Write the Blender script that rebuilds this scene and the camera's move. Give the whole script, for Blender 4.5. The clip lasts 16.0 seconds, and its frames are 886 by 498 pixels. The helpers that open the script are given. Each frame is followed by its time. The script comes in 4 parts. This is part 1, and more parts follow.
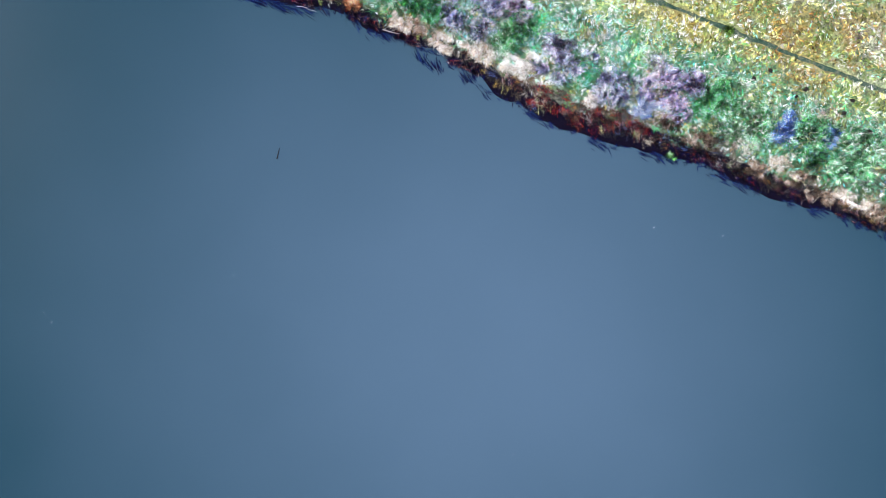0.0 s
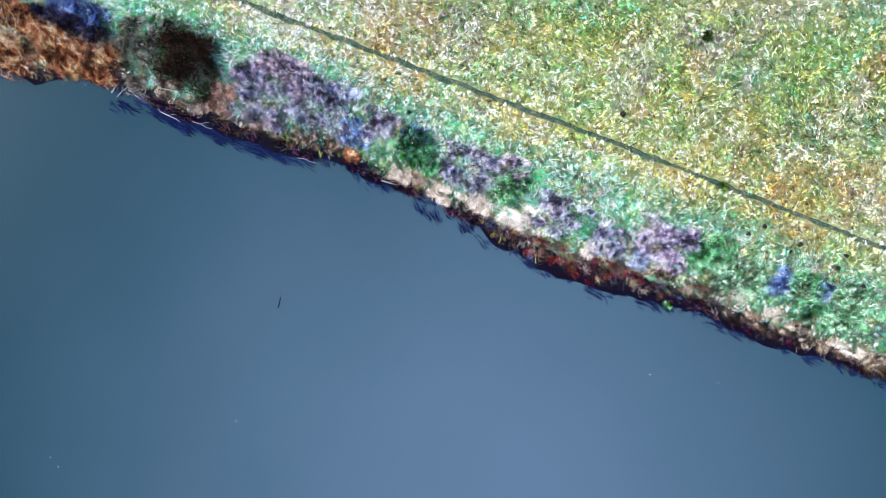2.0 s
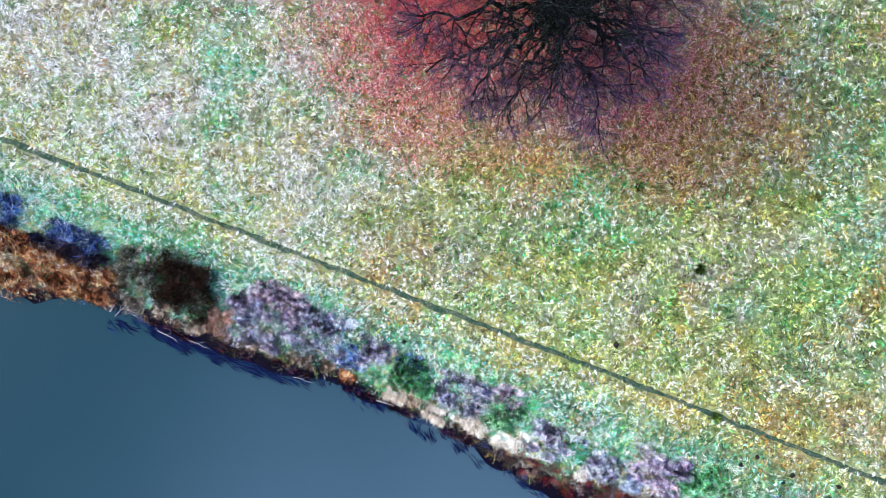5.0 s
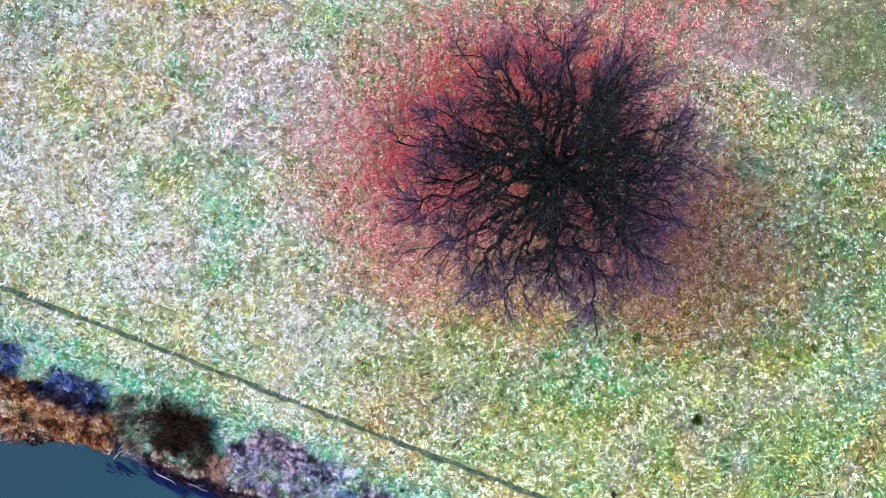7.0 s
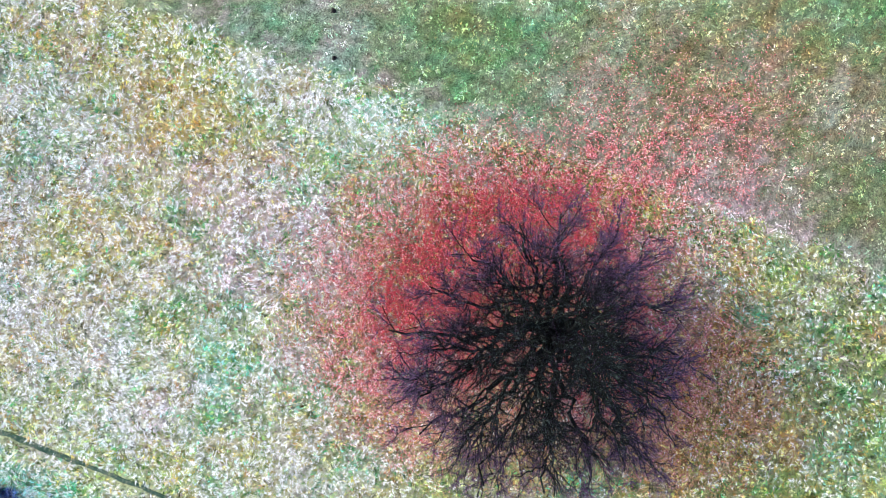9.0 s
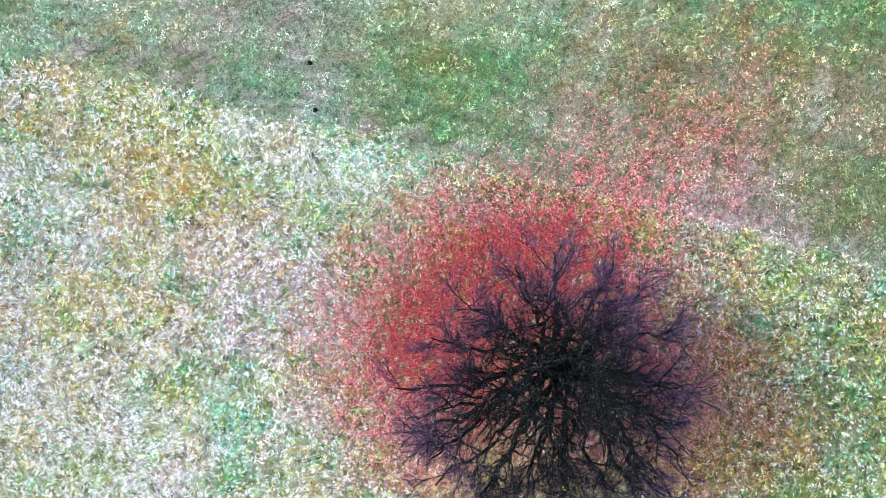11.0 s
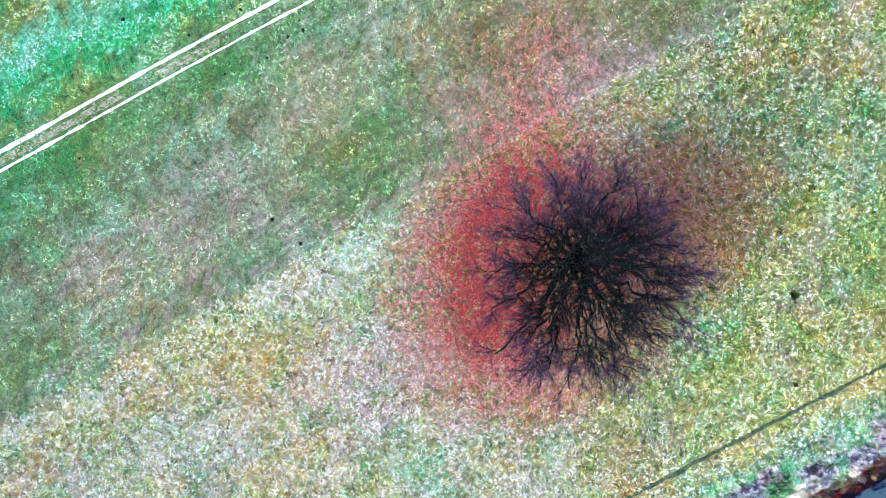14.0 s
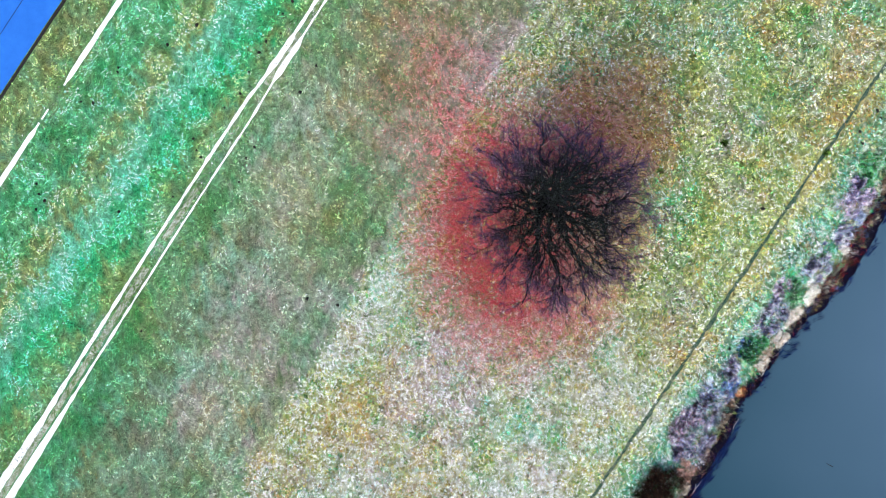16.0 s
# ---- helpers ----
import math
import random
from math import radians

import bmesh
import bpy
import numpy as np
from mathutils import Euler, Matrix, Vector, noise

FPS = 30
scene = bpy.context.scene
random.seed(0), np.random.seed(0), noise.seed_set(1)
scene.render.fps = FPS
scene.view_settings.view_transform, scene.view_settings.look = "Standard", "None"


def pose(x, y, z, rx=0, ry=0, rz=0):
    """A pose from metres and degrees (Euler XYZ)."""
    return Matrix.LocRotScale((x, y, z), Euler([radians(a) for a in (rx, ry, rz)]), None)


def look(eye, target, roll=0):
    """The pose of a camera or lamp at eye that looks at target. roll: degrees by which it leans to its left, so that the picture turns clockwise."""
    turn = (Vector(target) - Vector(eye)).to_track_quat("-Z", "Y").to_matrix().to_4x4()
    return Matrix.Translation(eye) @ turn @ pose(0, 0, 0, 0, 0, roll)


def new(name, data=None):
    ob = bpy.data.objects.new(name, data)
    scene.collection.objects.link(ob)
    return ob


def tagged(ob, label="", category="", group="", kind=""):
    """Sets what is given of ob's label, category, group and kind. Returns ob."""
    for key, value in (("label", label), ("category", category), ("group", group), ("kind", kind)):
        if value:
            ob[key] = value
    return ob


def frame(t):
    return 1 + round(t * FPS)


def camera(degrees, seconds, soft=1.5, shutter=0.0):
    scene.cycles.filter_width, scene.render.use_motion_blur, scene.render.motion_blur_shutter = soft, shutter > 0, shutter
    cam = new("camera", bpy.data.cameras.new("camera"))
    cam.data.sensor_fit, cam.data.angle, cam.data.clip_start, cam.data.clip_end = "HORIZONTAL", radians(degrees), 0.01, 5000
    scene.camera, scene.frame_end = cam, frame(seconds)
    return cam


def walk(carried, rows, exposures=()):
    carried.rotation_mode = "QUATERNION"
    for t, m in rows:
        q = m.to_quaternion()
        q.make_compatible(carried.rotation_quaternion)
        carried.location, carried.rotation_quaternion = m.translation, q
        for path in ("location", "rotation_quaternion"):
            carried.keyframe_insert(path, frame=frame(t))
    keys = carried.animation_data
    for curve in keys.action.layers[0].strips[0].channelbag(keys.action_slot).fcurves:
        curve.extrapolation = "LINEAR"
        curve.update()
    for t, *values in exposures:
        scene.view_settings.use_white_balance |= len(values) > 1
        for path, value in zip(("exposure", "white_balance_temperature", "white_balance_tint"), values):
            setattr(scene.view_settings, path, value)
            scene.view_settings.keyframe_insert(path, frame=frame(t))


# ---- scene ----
# A river bank, a rough meadow with one bare tree, a mown pasture, farm tracks and a road, seen from a drone that looks down.
cam = camera(73.0, 16.0, soft=0.65)
# seconds, place in metres, turn in degrees
PATH = [
    (0, -0.538, -33.149, 37.745, -1.181, 0.115, -0.174),
    (0.5, -0.452, -30.704, 37.891, -1.18, 0.215, -0.215),
    (1, -0.328, -28.234, 37.965, -1.196, 0.354, -0.291),
    (1.5, -0.252, -25.765, 38.072, -1.238, 0.413, -0.252),
    (2, -0.112, -23.327, 38.114, -1.269, 0.528, -0.275),
    (2.5, -0.034, -20.916, 38.118, -1.237, 0.574, -0.252),
    (3, 0.067, -18.501, 38.14, -1.2, 0.617, -0.207),
    (3.5, 0.183, -16.154, 38.157, -1.088, 0.698, -0.208),
    (4, 0.283, -13.783, 38.143, -1.01, 0.759, -0.174),
    (6.3, 0.401, -2.927, 38.164, -0.625, 0.574, 0.025),
    (6.5, 0.397, -1.997, 38.197, -0.615, 0.574, -0.048),
    (7, 0.456, 0.355, 38.199, -0.553, 0.596, -0),
    (7.5, 0.489, 2.685, 38.169, -0.462, 0.621, 0.049),
    (8, 0.658, 5.025, 38.152, -0.403, 0.787, 0.101),
    (8.5, 0.751, 7.279, 38.058, -0.238, 0.875, 0.034),
    (9, 0.82, 9.277, 38.126, 0.018, 0.865, 0.044),
    (9.2, 0.835, 9.91, 38.169, 0.047, 0.852, 0.105),
    (9.6, 0.93, 10.92, 38.18, 0.02, 0.87, 0.1),
    (10.0, 1.06, 11.55, 38.19, -0.1, 0.93, 0.1),
    (10.4, 1.18, 11.88, 38.19, -0.22, 1.0, -0.1),
    (10.8, 1.29, 12.0, 38.19, -0.35, 1.07, -3.1),
    (11.3, 1.368, 12.029, 38.232, -0.445, 1.119, -9.901),
    (11.5, 1.412, 12.023, 38.518, -0.456, 1.11, -12.819),
    (12, 1.401, 11.953, 39.596, -0.475, 0.991, -20.031),
    (12.5, 1.281, 11.992, 41.42, -0.407, 0.901, -27.201),
    (13, 1.172, 12.059, 43.595, -0.294, 0.787, -34.406),
    (13.5, 1.002, 11.996, 45.907, -0.058, 0.856, -41.57),
    (14, 1.05, 11.883, 48.157, 0.086, 0.973, -48.757),
    (14.5, 1.03, 11.626, 50.485, 0.182, 1.173, -55.922),
    (15, 0.881, 11.2, 52.656, 0.423, 1.52, -63.103),
    (15.5, 0.741, 10.796, 54.896, 0.599, 1.882, -70.242),
    (16, 0.635, 10.72, 57.11, 0.56, 1.985, -77.457),
]

# seconds, stops, kelvin, tint
EXPOSURE = [(0.0, 1.32, 6720, 9), (2.5, 1.36, 6500, 8), (4.0, 1.20, 6380, 5), (7.0, 1.30, 6480, 10), (9.2, 1.29, 6480, 9), (12.0, 1.38, 6450, 6), (14.0, 1.30, 6430, 5), (16.0, 1.15, 6620, 4)]
walk(cam, [(t, pose(x, y, z, rx, ry, rz)) for t, x, y, z, rx, ry, rz in PATH], EXPOSURE)

# ---- sky and sun: thin cloud, soft light ----
SUN_ELEVATION, SUN_TURN = radians(37), radians(287)
world = bpy.data.worlds.new("sky")
scene.world = world
world.use_nodes = True
sky = world.node_tree.nodes.new("ShaderNodeTexSky")
sky.sky_type, sky.sun_disc = "NISHITA", False
sky.sun_elevation, sky.sun_rotation = SUN_ELEVATION, SUN_TURN
sky.air_density, sky.dust_density = 0.75, 2.0
back = world.node_tree.nodes["Background"]
back.inputs["Strength"].default_value = 0.25
world.node_tree.links.new(sky.outputs["Color"], back.inputs["Color"])
sun = new("sun", bpy.data.lights.new("sun", "SUN"))
sun.data.energy, sun.data.angle, sun.data.color = 1.65, radians(13), (1.0, 0.96, 0.82)
sun.matrix_world = look((0, 0, 60), (-60 / math.tan(SUN_ELEVATION) * math.sin(SUN_TURN), -60 / math.tan(SUN_ELEVATION) * math.cos(SUN_TURN), 0))

# ---- the lie of the land: s runs along the river, n away from it ----
TURN = radians(-21.2)
CT, ST = math.cos(TURN), math.sin(TURN)
WATER_Z = -1.5
SHORE = [(-400, -25), (-60, -25), (-24, -22.8), (-19.6, -21.7), (-16, -20.6), (-14, -20.9), (-7, -20.5), (0, -19.8), (4, -19.7), (8, -20.2),
         (10.6, -20.4), (13.3, -21.0), (16, -21.5), (18.6, -21.2), (21, -20.7), (28, -20.5), (34, -20.4), (60, -20), (400, -20)]
SHORE_S, SHORE_N = np.array(SHORE, float).T
rng = np.random.default_rng(11)


def smooth(a, b, x):
    k = np.clip((np.asarray(x, float) - a) / (b - a), 0, 1)
    return k * k * (3 - 2 * k)


LATTICE = np.random.default_rng(5).random((256, 256))


def waves(x, y, size, shift=0):
    """Smooth noise from 0 to 1 with features of that size in metres."""
    x, y = np.asarray(x, float) / size + 37.3 * shift, np.asarray(y, float) / size + 11.7 * shift
    i, j = np.floor(x).astype(int), np.floor(y).astype(int)
    u, v = x - i, y - j
    u, v = u * u * (3 - 2 * u), v * v * (3 - 2 * v)
    a, b = LATTICE[i % 256, j % 256], LATTICE[(i + 1) % 256, j % 256]
    c, d = LATTICE[i % 256, (j + 1) % 256], LATTICE[(i + 1) % 256, (j + 1) % 256]
    return (a * (1 - u) + b * u) * (1 - v) + (c * (1 - u) + d * u) * v


def shore(s):
    s = np.asarray(s, float)
    return np.interp(s, SHORE_S, SHORE_N) + 0.7 * (waves(s, 0 * s, 2.3) - 0.5) + 0.35 * (waves(s, 0 * s, 0.8, 3) - 0.5)


def height(s, n):
    s, n = np.asarray(s, float), np.asarray(n, float)
    w = shore(s)
    z = 0.10 * (waves(s, n, 9) - 0.5) + 0.05 * (waves(s, n, 2.5, 2) - 0.5) * (1 - smooth(12, 17, n))
    z = z - 1.5 * (1 - smooth(0.0, 5.2, n - w)) - 1.6 * (1 - smooth(-5, 0.2, n - w))
    z = z - 0.10 * np.exp(-((n + 12.6) / 0.3) ** 2)
    far = smooth(0, 6, -76 - n)
    return z * (1 - far)


def world_xy(s, n):
    s, n = np.asarray(s, float), np.asarray(n, float)
    return s * CT - n * ST, s * ST + n * CT


def spot(s, n, lift=0.0):
    x, y = world_xy(s, n)
    return Vector((float(x), float(y), float(height(s, n)) + lift))


# ---- materials ----
def material(name, rough=0.8, metal=0.0, specular=0.3):
    m = bpy.data.materials.new(name)
    m.use_nodes = True
    b = m.node_tree.nodes["Principled BSDF"]
    b.inputs["Roughness"].default_value, b.inputs["Metallic"].default_value = rough, metal
    b.inputs["Specular IOR Level"].default_value = specular
    return m, m.node_tree.nodes, m.node_tree.links, b


def tint_material(name, rough=0.75, spread=0.35):
    """Colour from the plant's own pigment, with any painted shade, varied from blade to blade."""
    m, nodes, links, b = material(name, rough, specular=0.01)
    at = nodes.new("ShaderNodeAttribute")
    at.attribute_name = "tint"
    geo = nodes.new("ShaderNodeNewGeometry")
    hsv = nodes.new("ShaderNodeHueSaturation")
    ramp = nodes.new("ShaderNodeMapRange")
    ramp.inputs["To Min"].default_value, ramp.inputs["To Max"].default_value = 1 - spread, 1 + spread
    links.new(geo.outputs["Random Per Island"], ramp.inputs["Value"])
    links.new(at.outputs["Color"], hsv.inputs["Color"])
    links.new(ramp.outputs["Result"], hsv.inputs["Value"])
    links.new(hsv.outputs["Color"], b.inputs["Base Color"])
    return m


def noise_material(name, stops, size, detail=8, rough=0.9, bump=0.3, size2=None, specular=0.04):
    """Colours laid out by noise of two sizes over real ground, with relief."""
    m, nodes, links, b = material(name, rough, specular=specular)
    geo = nodes.new("ShaderNodeNewGeometry")
    tex = nodes.new("ShaderNodeTexNoise")
    tex.inputs["Scale"].default_value, tex.inputs["Detail"].default_value, tex.inputs["Roughness"].default_value = 1 / size, detail, 0.68
    fine = nodes.new("ShaderNodeTexNoise")
    fine.inputs["Scale"].default_value, fine.inputs["Detail"].default_value = 1 / (size2 or size / 12), 6
    mix = nodes.new("ShaderNodeMath")
    mix.operation = "MULTIPLY_ADD"
    mix.inputs[1].default_value, mix.inputs[2].default_value = 0.5, 0.0
    add = nodes.new("ShaderNodeMath")
    add.operation = "MULTIPLY_ADD"
    add.inputs[1].default_value = 0.5
    ramp = nodes.new("ShaderNodeValToRGB")
    el = ramp.color_ramp.elements
    while len(el) < len(stops):
        el.new(0.5)
    for e, (p, c) in zip(el, stops):
        e.position, e.color = p, (*c, 1)
    for t in (tex, fine):
        links.new(geo.outputs["Position"], t.inputs["Vector"])
    links.new(tex.outputs["Fac"], mix.inputs[0])
    links.new(fine.outputs["Fac"], add.inputs[0])
    links.new(mix.outputs[0], add.inputs[2])
    links.new(add.outputs[0], ramp.inputs["Fac"])
    links.new(ramp.outputs["Color"], b.inputs["Base Color"])
    bm = nodes.new("ShaderNodeBump")
    bm.inputs["Strength"].default_value, bm.inputs["Distance"].default_value = bump, 0.05
    links.new(fine.outputs["Fac"], bm.inputs["Height"])
    links.new(bm.outputs["Normal"], b.inputs["Normal"])
    return m


GRASS = tint_material("grass_blades", spread=0.22)
LEAVES = tint_material("fallen_leaves", 0.7, 0.6)
TWIGS = tint_material("twigs_and_shoots", 0.8, 0.4)
SHOOTS = tint_material("bank_shoots", 0.8, 0.45)
MUD = noise_material("shore_mud", [(0.3, (0.001, 0.001, 0.005)), (0.7, (0.005, 0.003, 0.009))], 0.4, size2=0.05, rough=0.7, bump=0.6, specular=0.02)
def turf_material():
    """Turf and thatch: the plants' pigment dimmed for shade, broken up by grain of two sizes."""
    m, nodes, links, b = material("turf", 0.9, specular=0.03)
    at = nodes.new("ShaderNodeAttribute")
    at.attribute_name = "tint"
    geo = nodes.new("ShaderNodeNewGeometry")
    last = at.outputs["Color"]
    for size, low, high in ((0.10, 0.3, 1.7), (0.40, 0.4, 1.6)):
        tex = nodes.new("ShaderNodeTexNoise")
        tex.inputs["Scale"].default_value, tex.inputs["Detail"].default_value, tex.inputs["Roughness"].default_value = 1 / size, 5, 0.7
        links.new(geo.outputs["Position"], tex.inputs["Vector"])
        span = nodes.new("ShaderNodeMapRange")
        span.inputs["From Min"].default_value, span.inputs["From Max"].default_value = 0.3, 0.7
        span.inputs["To Min"].default_value, span.inputs["To Max"].default_value = low, high
        links.new(tex.outputs["Fac"], span.inputs["Value"])
        hsv = nodes.new("ShaderNodeHueSaturation")
        links.new(last, hsv.inputs["Color"])
        links.new(span.outputs["Result"], hsv.inputs["Value"])
        last = hsv.outputs["Color"]
        if size < 0.5:
            bump = nodes.new("ShaderNodeBump")
            bump.inputs["Strength"].default_value, bump.inputs["Distance"].default_value = 0.8, 0.05
            links.new(tex.outputs["Fac"], bump.inputs["Height"])
            links.new(bump.outputs["Normal"], b.inputs["Normal"])
    links.new(last, b.inputs["Base Color"])
    return m


TURF = turf_material()
BARK = noise_material("dark_bark", [(0.35, (0.002, 0.002, 0.002)), (0.53, (0.005, 0.006, 0.005)), (0.64, (0.085, 0.115, 0.11))], 0.5, size2=0.06, bump=0.6)
ASPHALT = noise_material("asphalt", [(0.35, (0.012, 0.075, 0.30)), (0.6, (0.02, 0.11, 0.40)), (0.75, (0.05, 0.16, 0.45))], 2.0, size2=0.04, rough=0.7, bump=0.15)
TAR = noise_material("tar_seam", [(0.3, (0.008, 0.02, 0.06)), (0.7, (0.02, 0.05, 0.12))], 0.5, rough=0.5)
GRAVEL = noise_material("pale_gravel", [(0.3, (0.35, 0.34, 0.33)), (0.5, (0.62, 0.61, 0.60)), (0.7, (0.8, 0.8, 0.8))], 1.2, size2=0.05, bump=0.5)
TROD = noise_material("trodden_earth", [(0.36, (0.008, 0.024, 0.017)), (0.5, (0.032, 0.060, 0.042)), (0.66, (0.15, 0.14, 0.10))], 0.7, size2=0.12)
SOIL = noise_material("dark_soil", [(0.3, (0.006, 0.006, 0.008)), (0.7, (0.03, 0.025, 0.022))], 0.2, size2=0.03, bump=0.8)
DRIFT = noise_material("bleached_wood", [(0.3, (0.16, 0.14, 0.16)), (0.7, (0.50, 0.47, 0.50))], 0.3, size2=0.03)


def water_material():
    m, nodes, links, b = material("turbid_water", 0.02, specular=0.1)
    b.inputs["IOR"].default_value = 1.33
    geo = nodes.new("ShaderNodeNewGeometry")
    big = nodes.new("ShaderNodeTexNoise")
    big.inputs["Scale"].default_value, big.inputs["Detail"].default_value = 0.05, 3
    # Bright middle and darker edges of the view, painted into the water's colour.
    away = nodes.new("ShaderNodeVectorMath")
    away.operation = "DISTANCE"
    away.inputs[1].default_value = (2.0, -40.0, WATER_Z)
    painted_glow = nodes.new("ShaderNodeMapRange")
    painted_glow.interpolation_type = "SMOOTHSTEP"
    painted_glow.inputs["From Min"].default_value, painted_glow.inputs["From Max"].default_value = 38.0, 3.0
    painted_glow.inputs["To Max"].default_value = 0.75
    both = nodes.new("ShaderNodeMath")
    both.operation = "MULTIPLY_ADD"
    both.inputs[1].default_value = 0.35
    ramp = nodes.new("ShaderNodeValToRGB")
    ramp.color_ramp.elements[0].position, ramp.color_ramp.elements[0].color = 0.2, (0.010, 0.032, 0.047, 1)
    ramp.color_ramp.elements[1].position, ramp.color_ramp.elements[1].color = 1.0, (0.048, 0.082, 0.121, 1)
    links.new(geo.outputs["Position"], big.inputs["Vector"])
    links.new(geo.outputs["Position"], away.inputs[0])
    links.new(away.outputs["Value"], painted_glow.inputs["Value"])
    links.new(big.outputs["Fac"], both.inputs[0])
    links.new(painted_glow.outputs["Result"], both.inputs[2])
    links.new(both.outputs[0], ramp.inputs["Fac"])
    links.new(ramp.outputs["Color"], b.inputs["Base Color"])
    rip = nodes.new("ShaderNodeTexNoise")
    rip.inputs["Scale"].default_value, rip.inputs["Detail"].default_value = 0.6, 2
    links.new(geo.outputs["Position"], rip.inputs["Vector"])
    bm = nodes.new("ShaderNodeBump")
    bm.inputs["Strength"].default_value, bm.inputs["Distance"].default_value = 0.05, 0.05
    links.new(rip.outputs["Fac"], bm.inputs["Height"])
    links.new(bm.outputs["Normal"], b.inputs["Normal"])
    return m


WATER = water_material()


# ---- mesh helpers ----
def mesh_object(name, verts, faces, mat, parent=None, label="", smooth_shade=False):
    me = bpy.data.meshes.new(name)
    me.from_pydata(verts, [], faces)
    me.materials.append(mat)
    if smooth_shade:
        me.shade_smooth()
    ob = new(name, me)
    if parent is not None:
        ob.parent = parent
    return tagged(ob, label)


def array_mesh(name, verts, loops, sizes, tint, mat, parent=None, label=""):
    """A mesh straight from arrays; tint: one colour a vertex."""
    me = bpy.data.meshes.new(name)
    me.vertices.add(len(verts))
    me.vertices.foreach_set("co", np.asarray(verts, np.float32).ravel())
    me.loops.add(len(loops))
    me.loops.foreach_set("vertex_index", np.asarray(loops, np.int32))
    sizes = np.asarray(sizes, np.int32)
    me.polygons.add(len(sizes))
    me.polygons.foreach_set("loop_start", np.r_[0, np.cumsum(sizes)[:-1]].astype(np.int32))
    me.update(calc_edges=True)
    if tint is not None:
        at = me.attributes.new("tint", "FLOAT_COLOR", "POINT")
        at.data.foreach_set("color", np.c_[tint, np.ones(len(tint))].astype(np.float32).ravel())
    me.materials.append(mat)
    ob = new(name, me)
    if parent is not None:
        ob.parent = parent
    return tagged(ob, label)


def blades(name, base, way, length, width, droop, tint, mat, parent=None, label="", plain=False):
    """Many curved blades: each starts at base, goes along way, and bends down by droop of its length. plain: short straight ones."""
    base, way = np.asarray(base, float), np.asarray(way, float)
    way = way / np.linalg.norm(way, axis=1, keepdims=True)
    k = len(base)
    length, width, droop = (np.broadcast_to(v, k).astype(float)[:, None] for v in (length, width, droop))
    side = np.cross(way, [0, 0, 1.0]) + 1e-6
    side = side / np.linalg.norm(side, axis=1, keepdims=True)
    roll = rng.uniform(-0.9, 0.9, k)[:, None]
    side = side * np.cos(roll) + np.cross(way, side) * np.sin(roll)
    mid = base + way * length * 0.55
    tip = base + way * length
    mid[:, 2:] -= droop * length * 0.25
    tip[:, 2:] -= droop * length
    if plain:
        v = np.stack([base - side * width * 0.5, base + side * width * 0.5, tip], 1).reshape(-1, 3)
        return array_mesh(name, v, np.arange(3 * k), np.full(k, 3), np.repeat(tint, 3, 0), mat, parent, label)
    v = np.stack([base - side * width * 0.4, base + side * width * 0.4, mid + side * width * 0.5, mid - side * width * 0.5, tip], 1).reshape(-1, 3)
    at = 5 * np.arange(k)[:, None]
    loops = (at + np.array([0, 1, 2, 3, 3, 2, 4])).ravel()
    return array_mesh(name, v, loops, np.tile([4, 3], k), np.repeat(tint, 5, 0), mat, parent, label)


def tube_arrays(points, radii, sides):
    """A tapered tube through the points, as vertices and quads."""
    points = [Vector(p) for p in points]
    verts, faces = [], []
    for i, p in enumerate(points):
        d = (points[min(i + 1, len(points) - 1)] - points[max(i - 1, 0)]).normalized()
        a = d.orthogonal().normalized()
        b = d.cross(a)
        for j in range(sides):
            w = 2 * math.pi * j / sides
            verts.append(p + (a * math.cos(w) + b * math.sin(w)) * radii[i])
    for i in range(len(points) - 1):
        for j in range(sides):
            faces.append((i * sides + j, i * sides + (j + 1) % sides, (i + 1) * sides + (j + 1) % sides, (i + 1) * sides + j))
    faces.append(tuple(range((len(points) - 1) * sides, len(points) * sides)))
    faces.append(tuple(range(sides - 1, -1, -1)))
    return verts, faces


def tubes(name, runs, mat, sides=6, parent=None, label=""):
    verts, faces = [], []
    for points, radii in runs:
        v, f = tube_arrays(points, radii, sides)
        k = len(verts)
        verts += v
        faces += [tuple(i + k for i in q) for q in f]
    return mesh_object(name, verts, faces, mat, parent, label, True)


def mixed(palette, weights, k, blend=0.25, calm=0.0):
    """k colours picked from a palette by rows of weights, a little mixed; calm: how near they keep to their mean."""
    palette = np.asarray(palette, float)
    weights = np.asarray(weights, float)
    if weights.ndim == 1:
        weights = np.tile(weights, (k, 1))
    cum = np.cumsum(weights / weights.sum(1, keepdims=True), 1)
    one = (rng.random((k, 1)) > cum).sum(1).clip(0, len(palette) - 1)
    two = (rng.random((k, 1)) > cum).sum(1).clip(0, len(palette) - 1)
    mean = weights @ palette / weights.sum(1, keepdims=True)
    return (palette[one] * (1 - blend) + palette[two] * blend) * (1 - calm) + mean * calm


# ---- the plants' colours and where they grow ----
STRAW, YELLOW, LIME, GREEN = (0.76, 0.73, 0.66), (0.68, 0.49, 0.14), (0.36, 0.50, 0.14), (0.04, 0.26, 0.06)
MINT, OLIVE, ORANGE, LILAC = (0.22, 0.74, 0.52), (0.09, 0.11, 0.05), (0.60, 0.27, 0.08), (0.64, 0.46, 0.52)
BLUE, RUST, DARK, EMERALD = (0.10, 0.17, 0.45), (0.30, 0.09, 0.05), (0.02, 0.022, 0.02), (0.010, 0.50, 0.18)
PALETTE = [STRAW, YELLOW, LIME, GREEN, MINT, OLIVE, ORANGE, LILAC, BLUE, RUST, DARK, EMERALD]

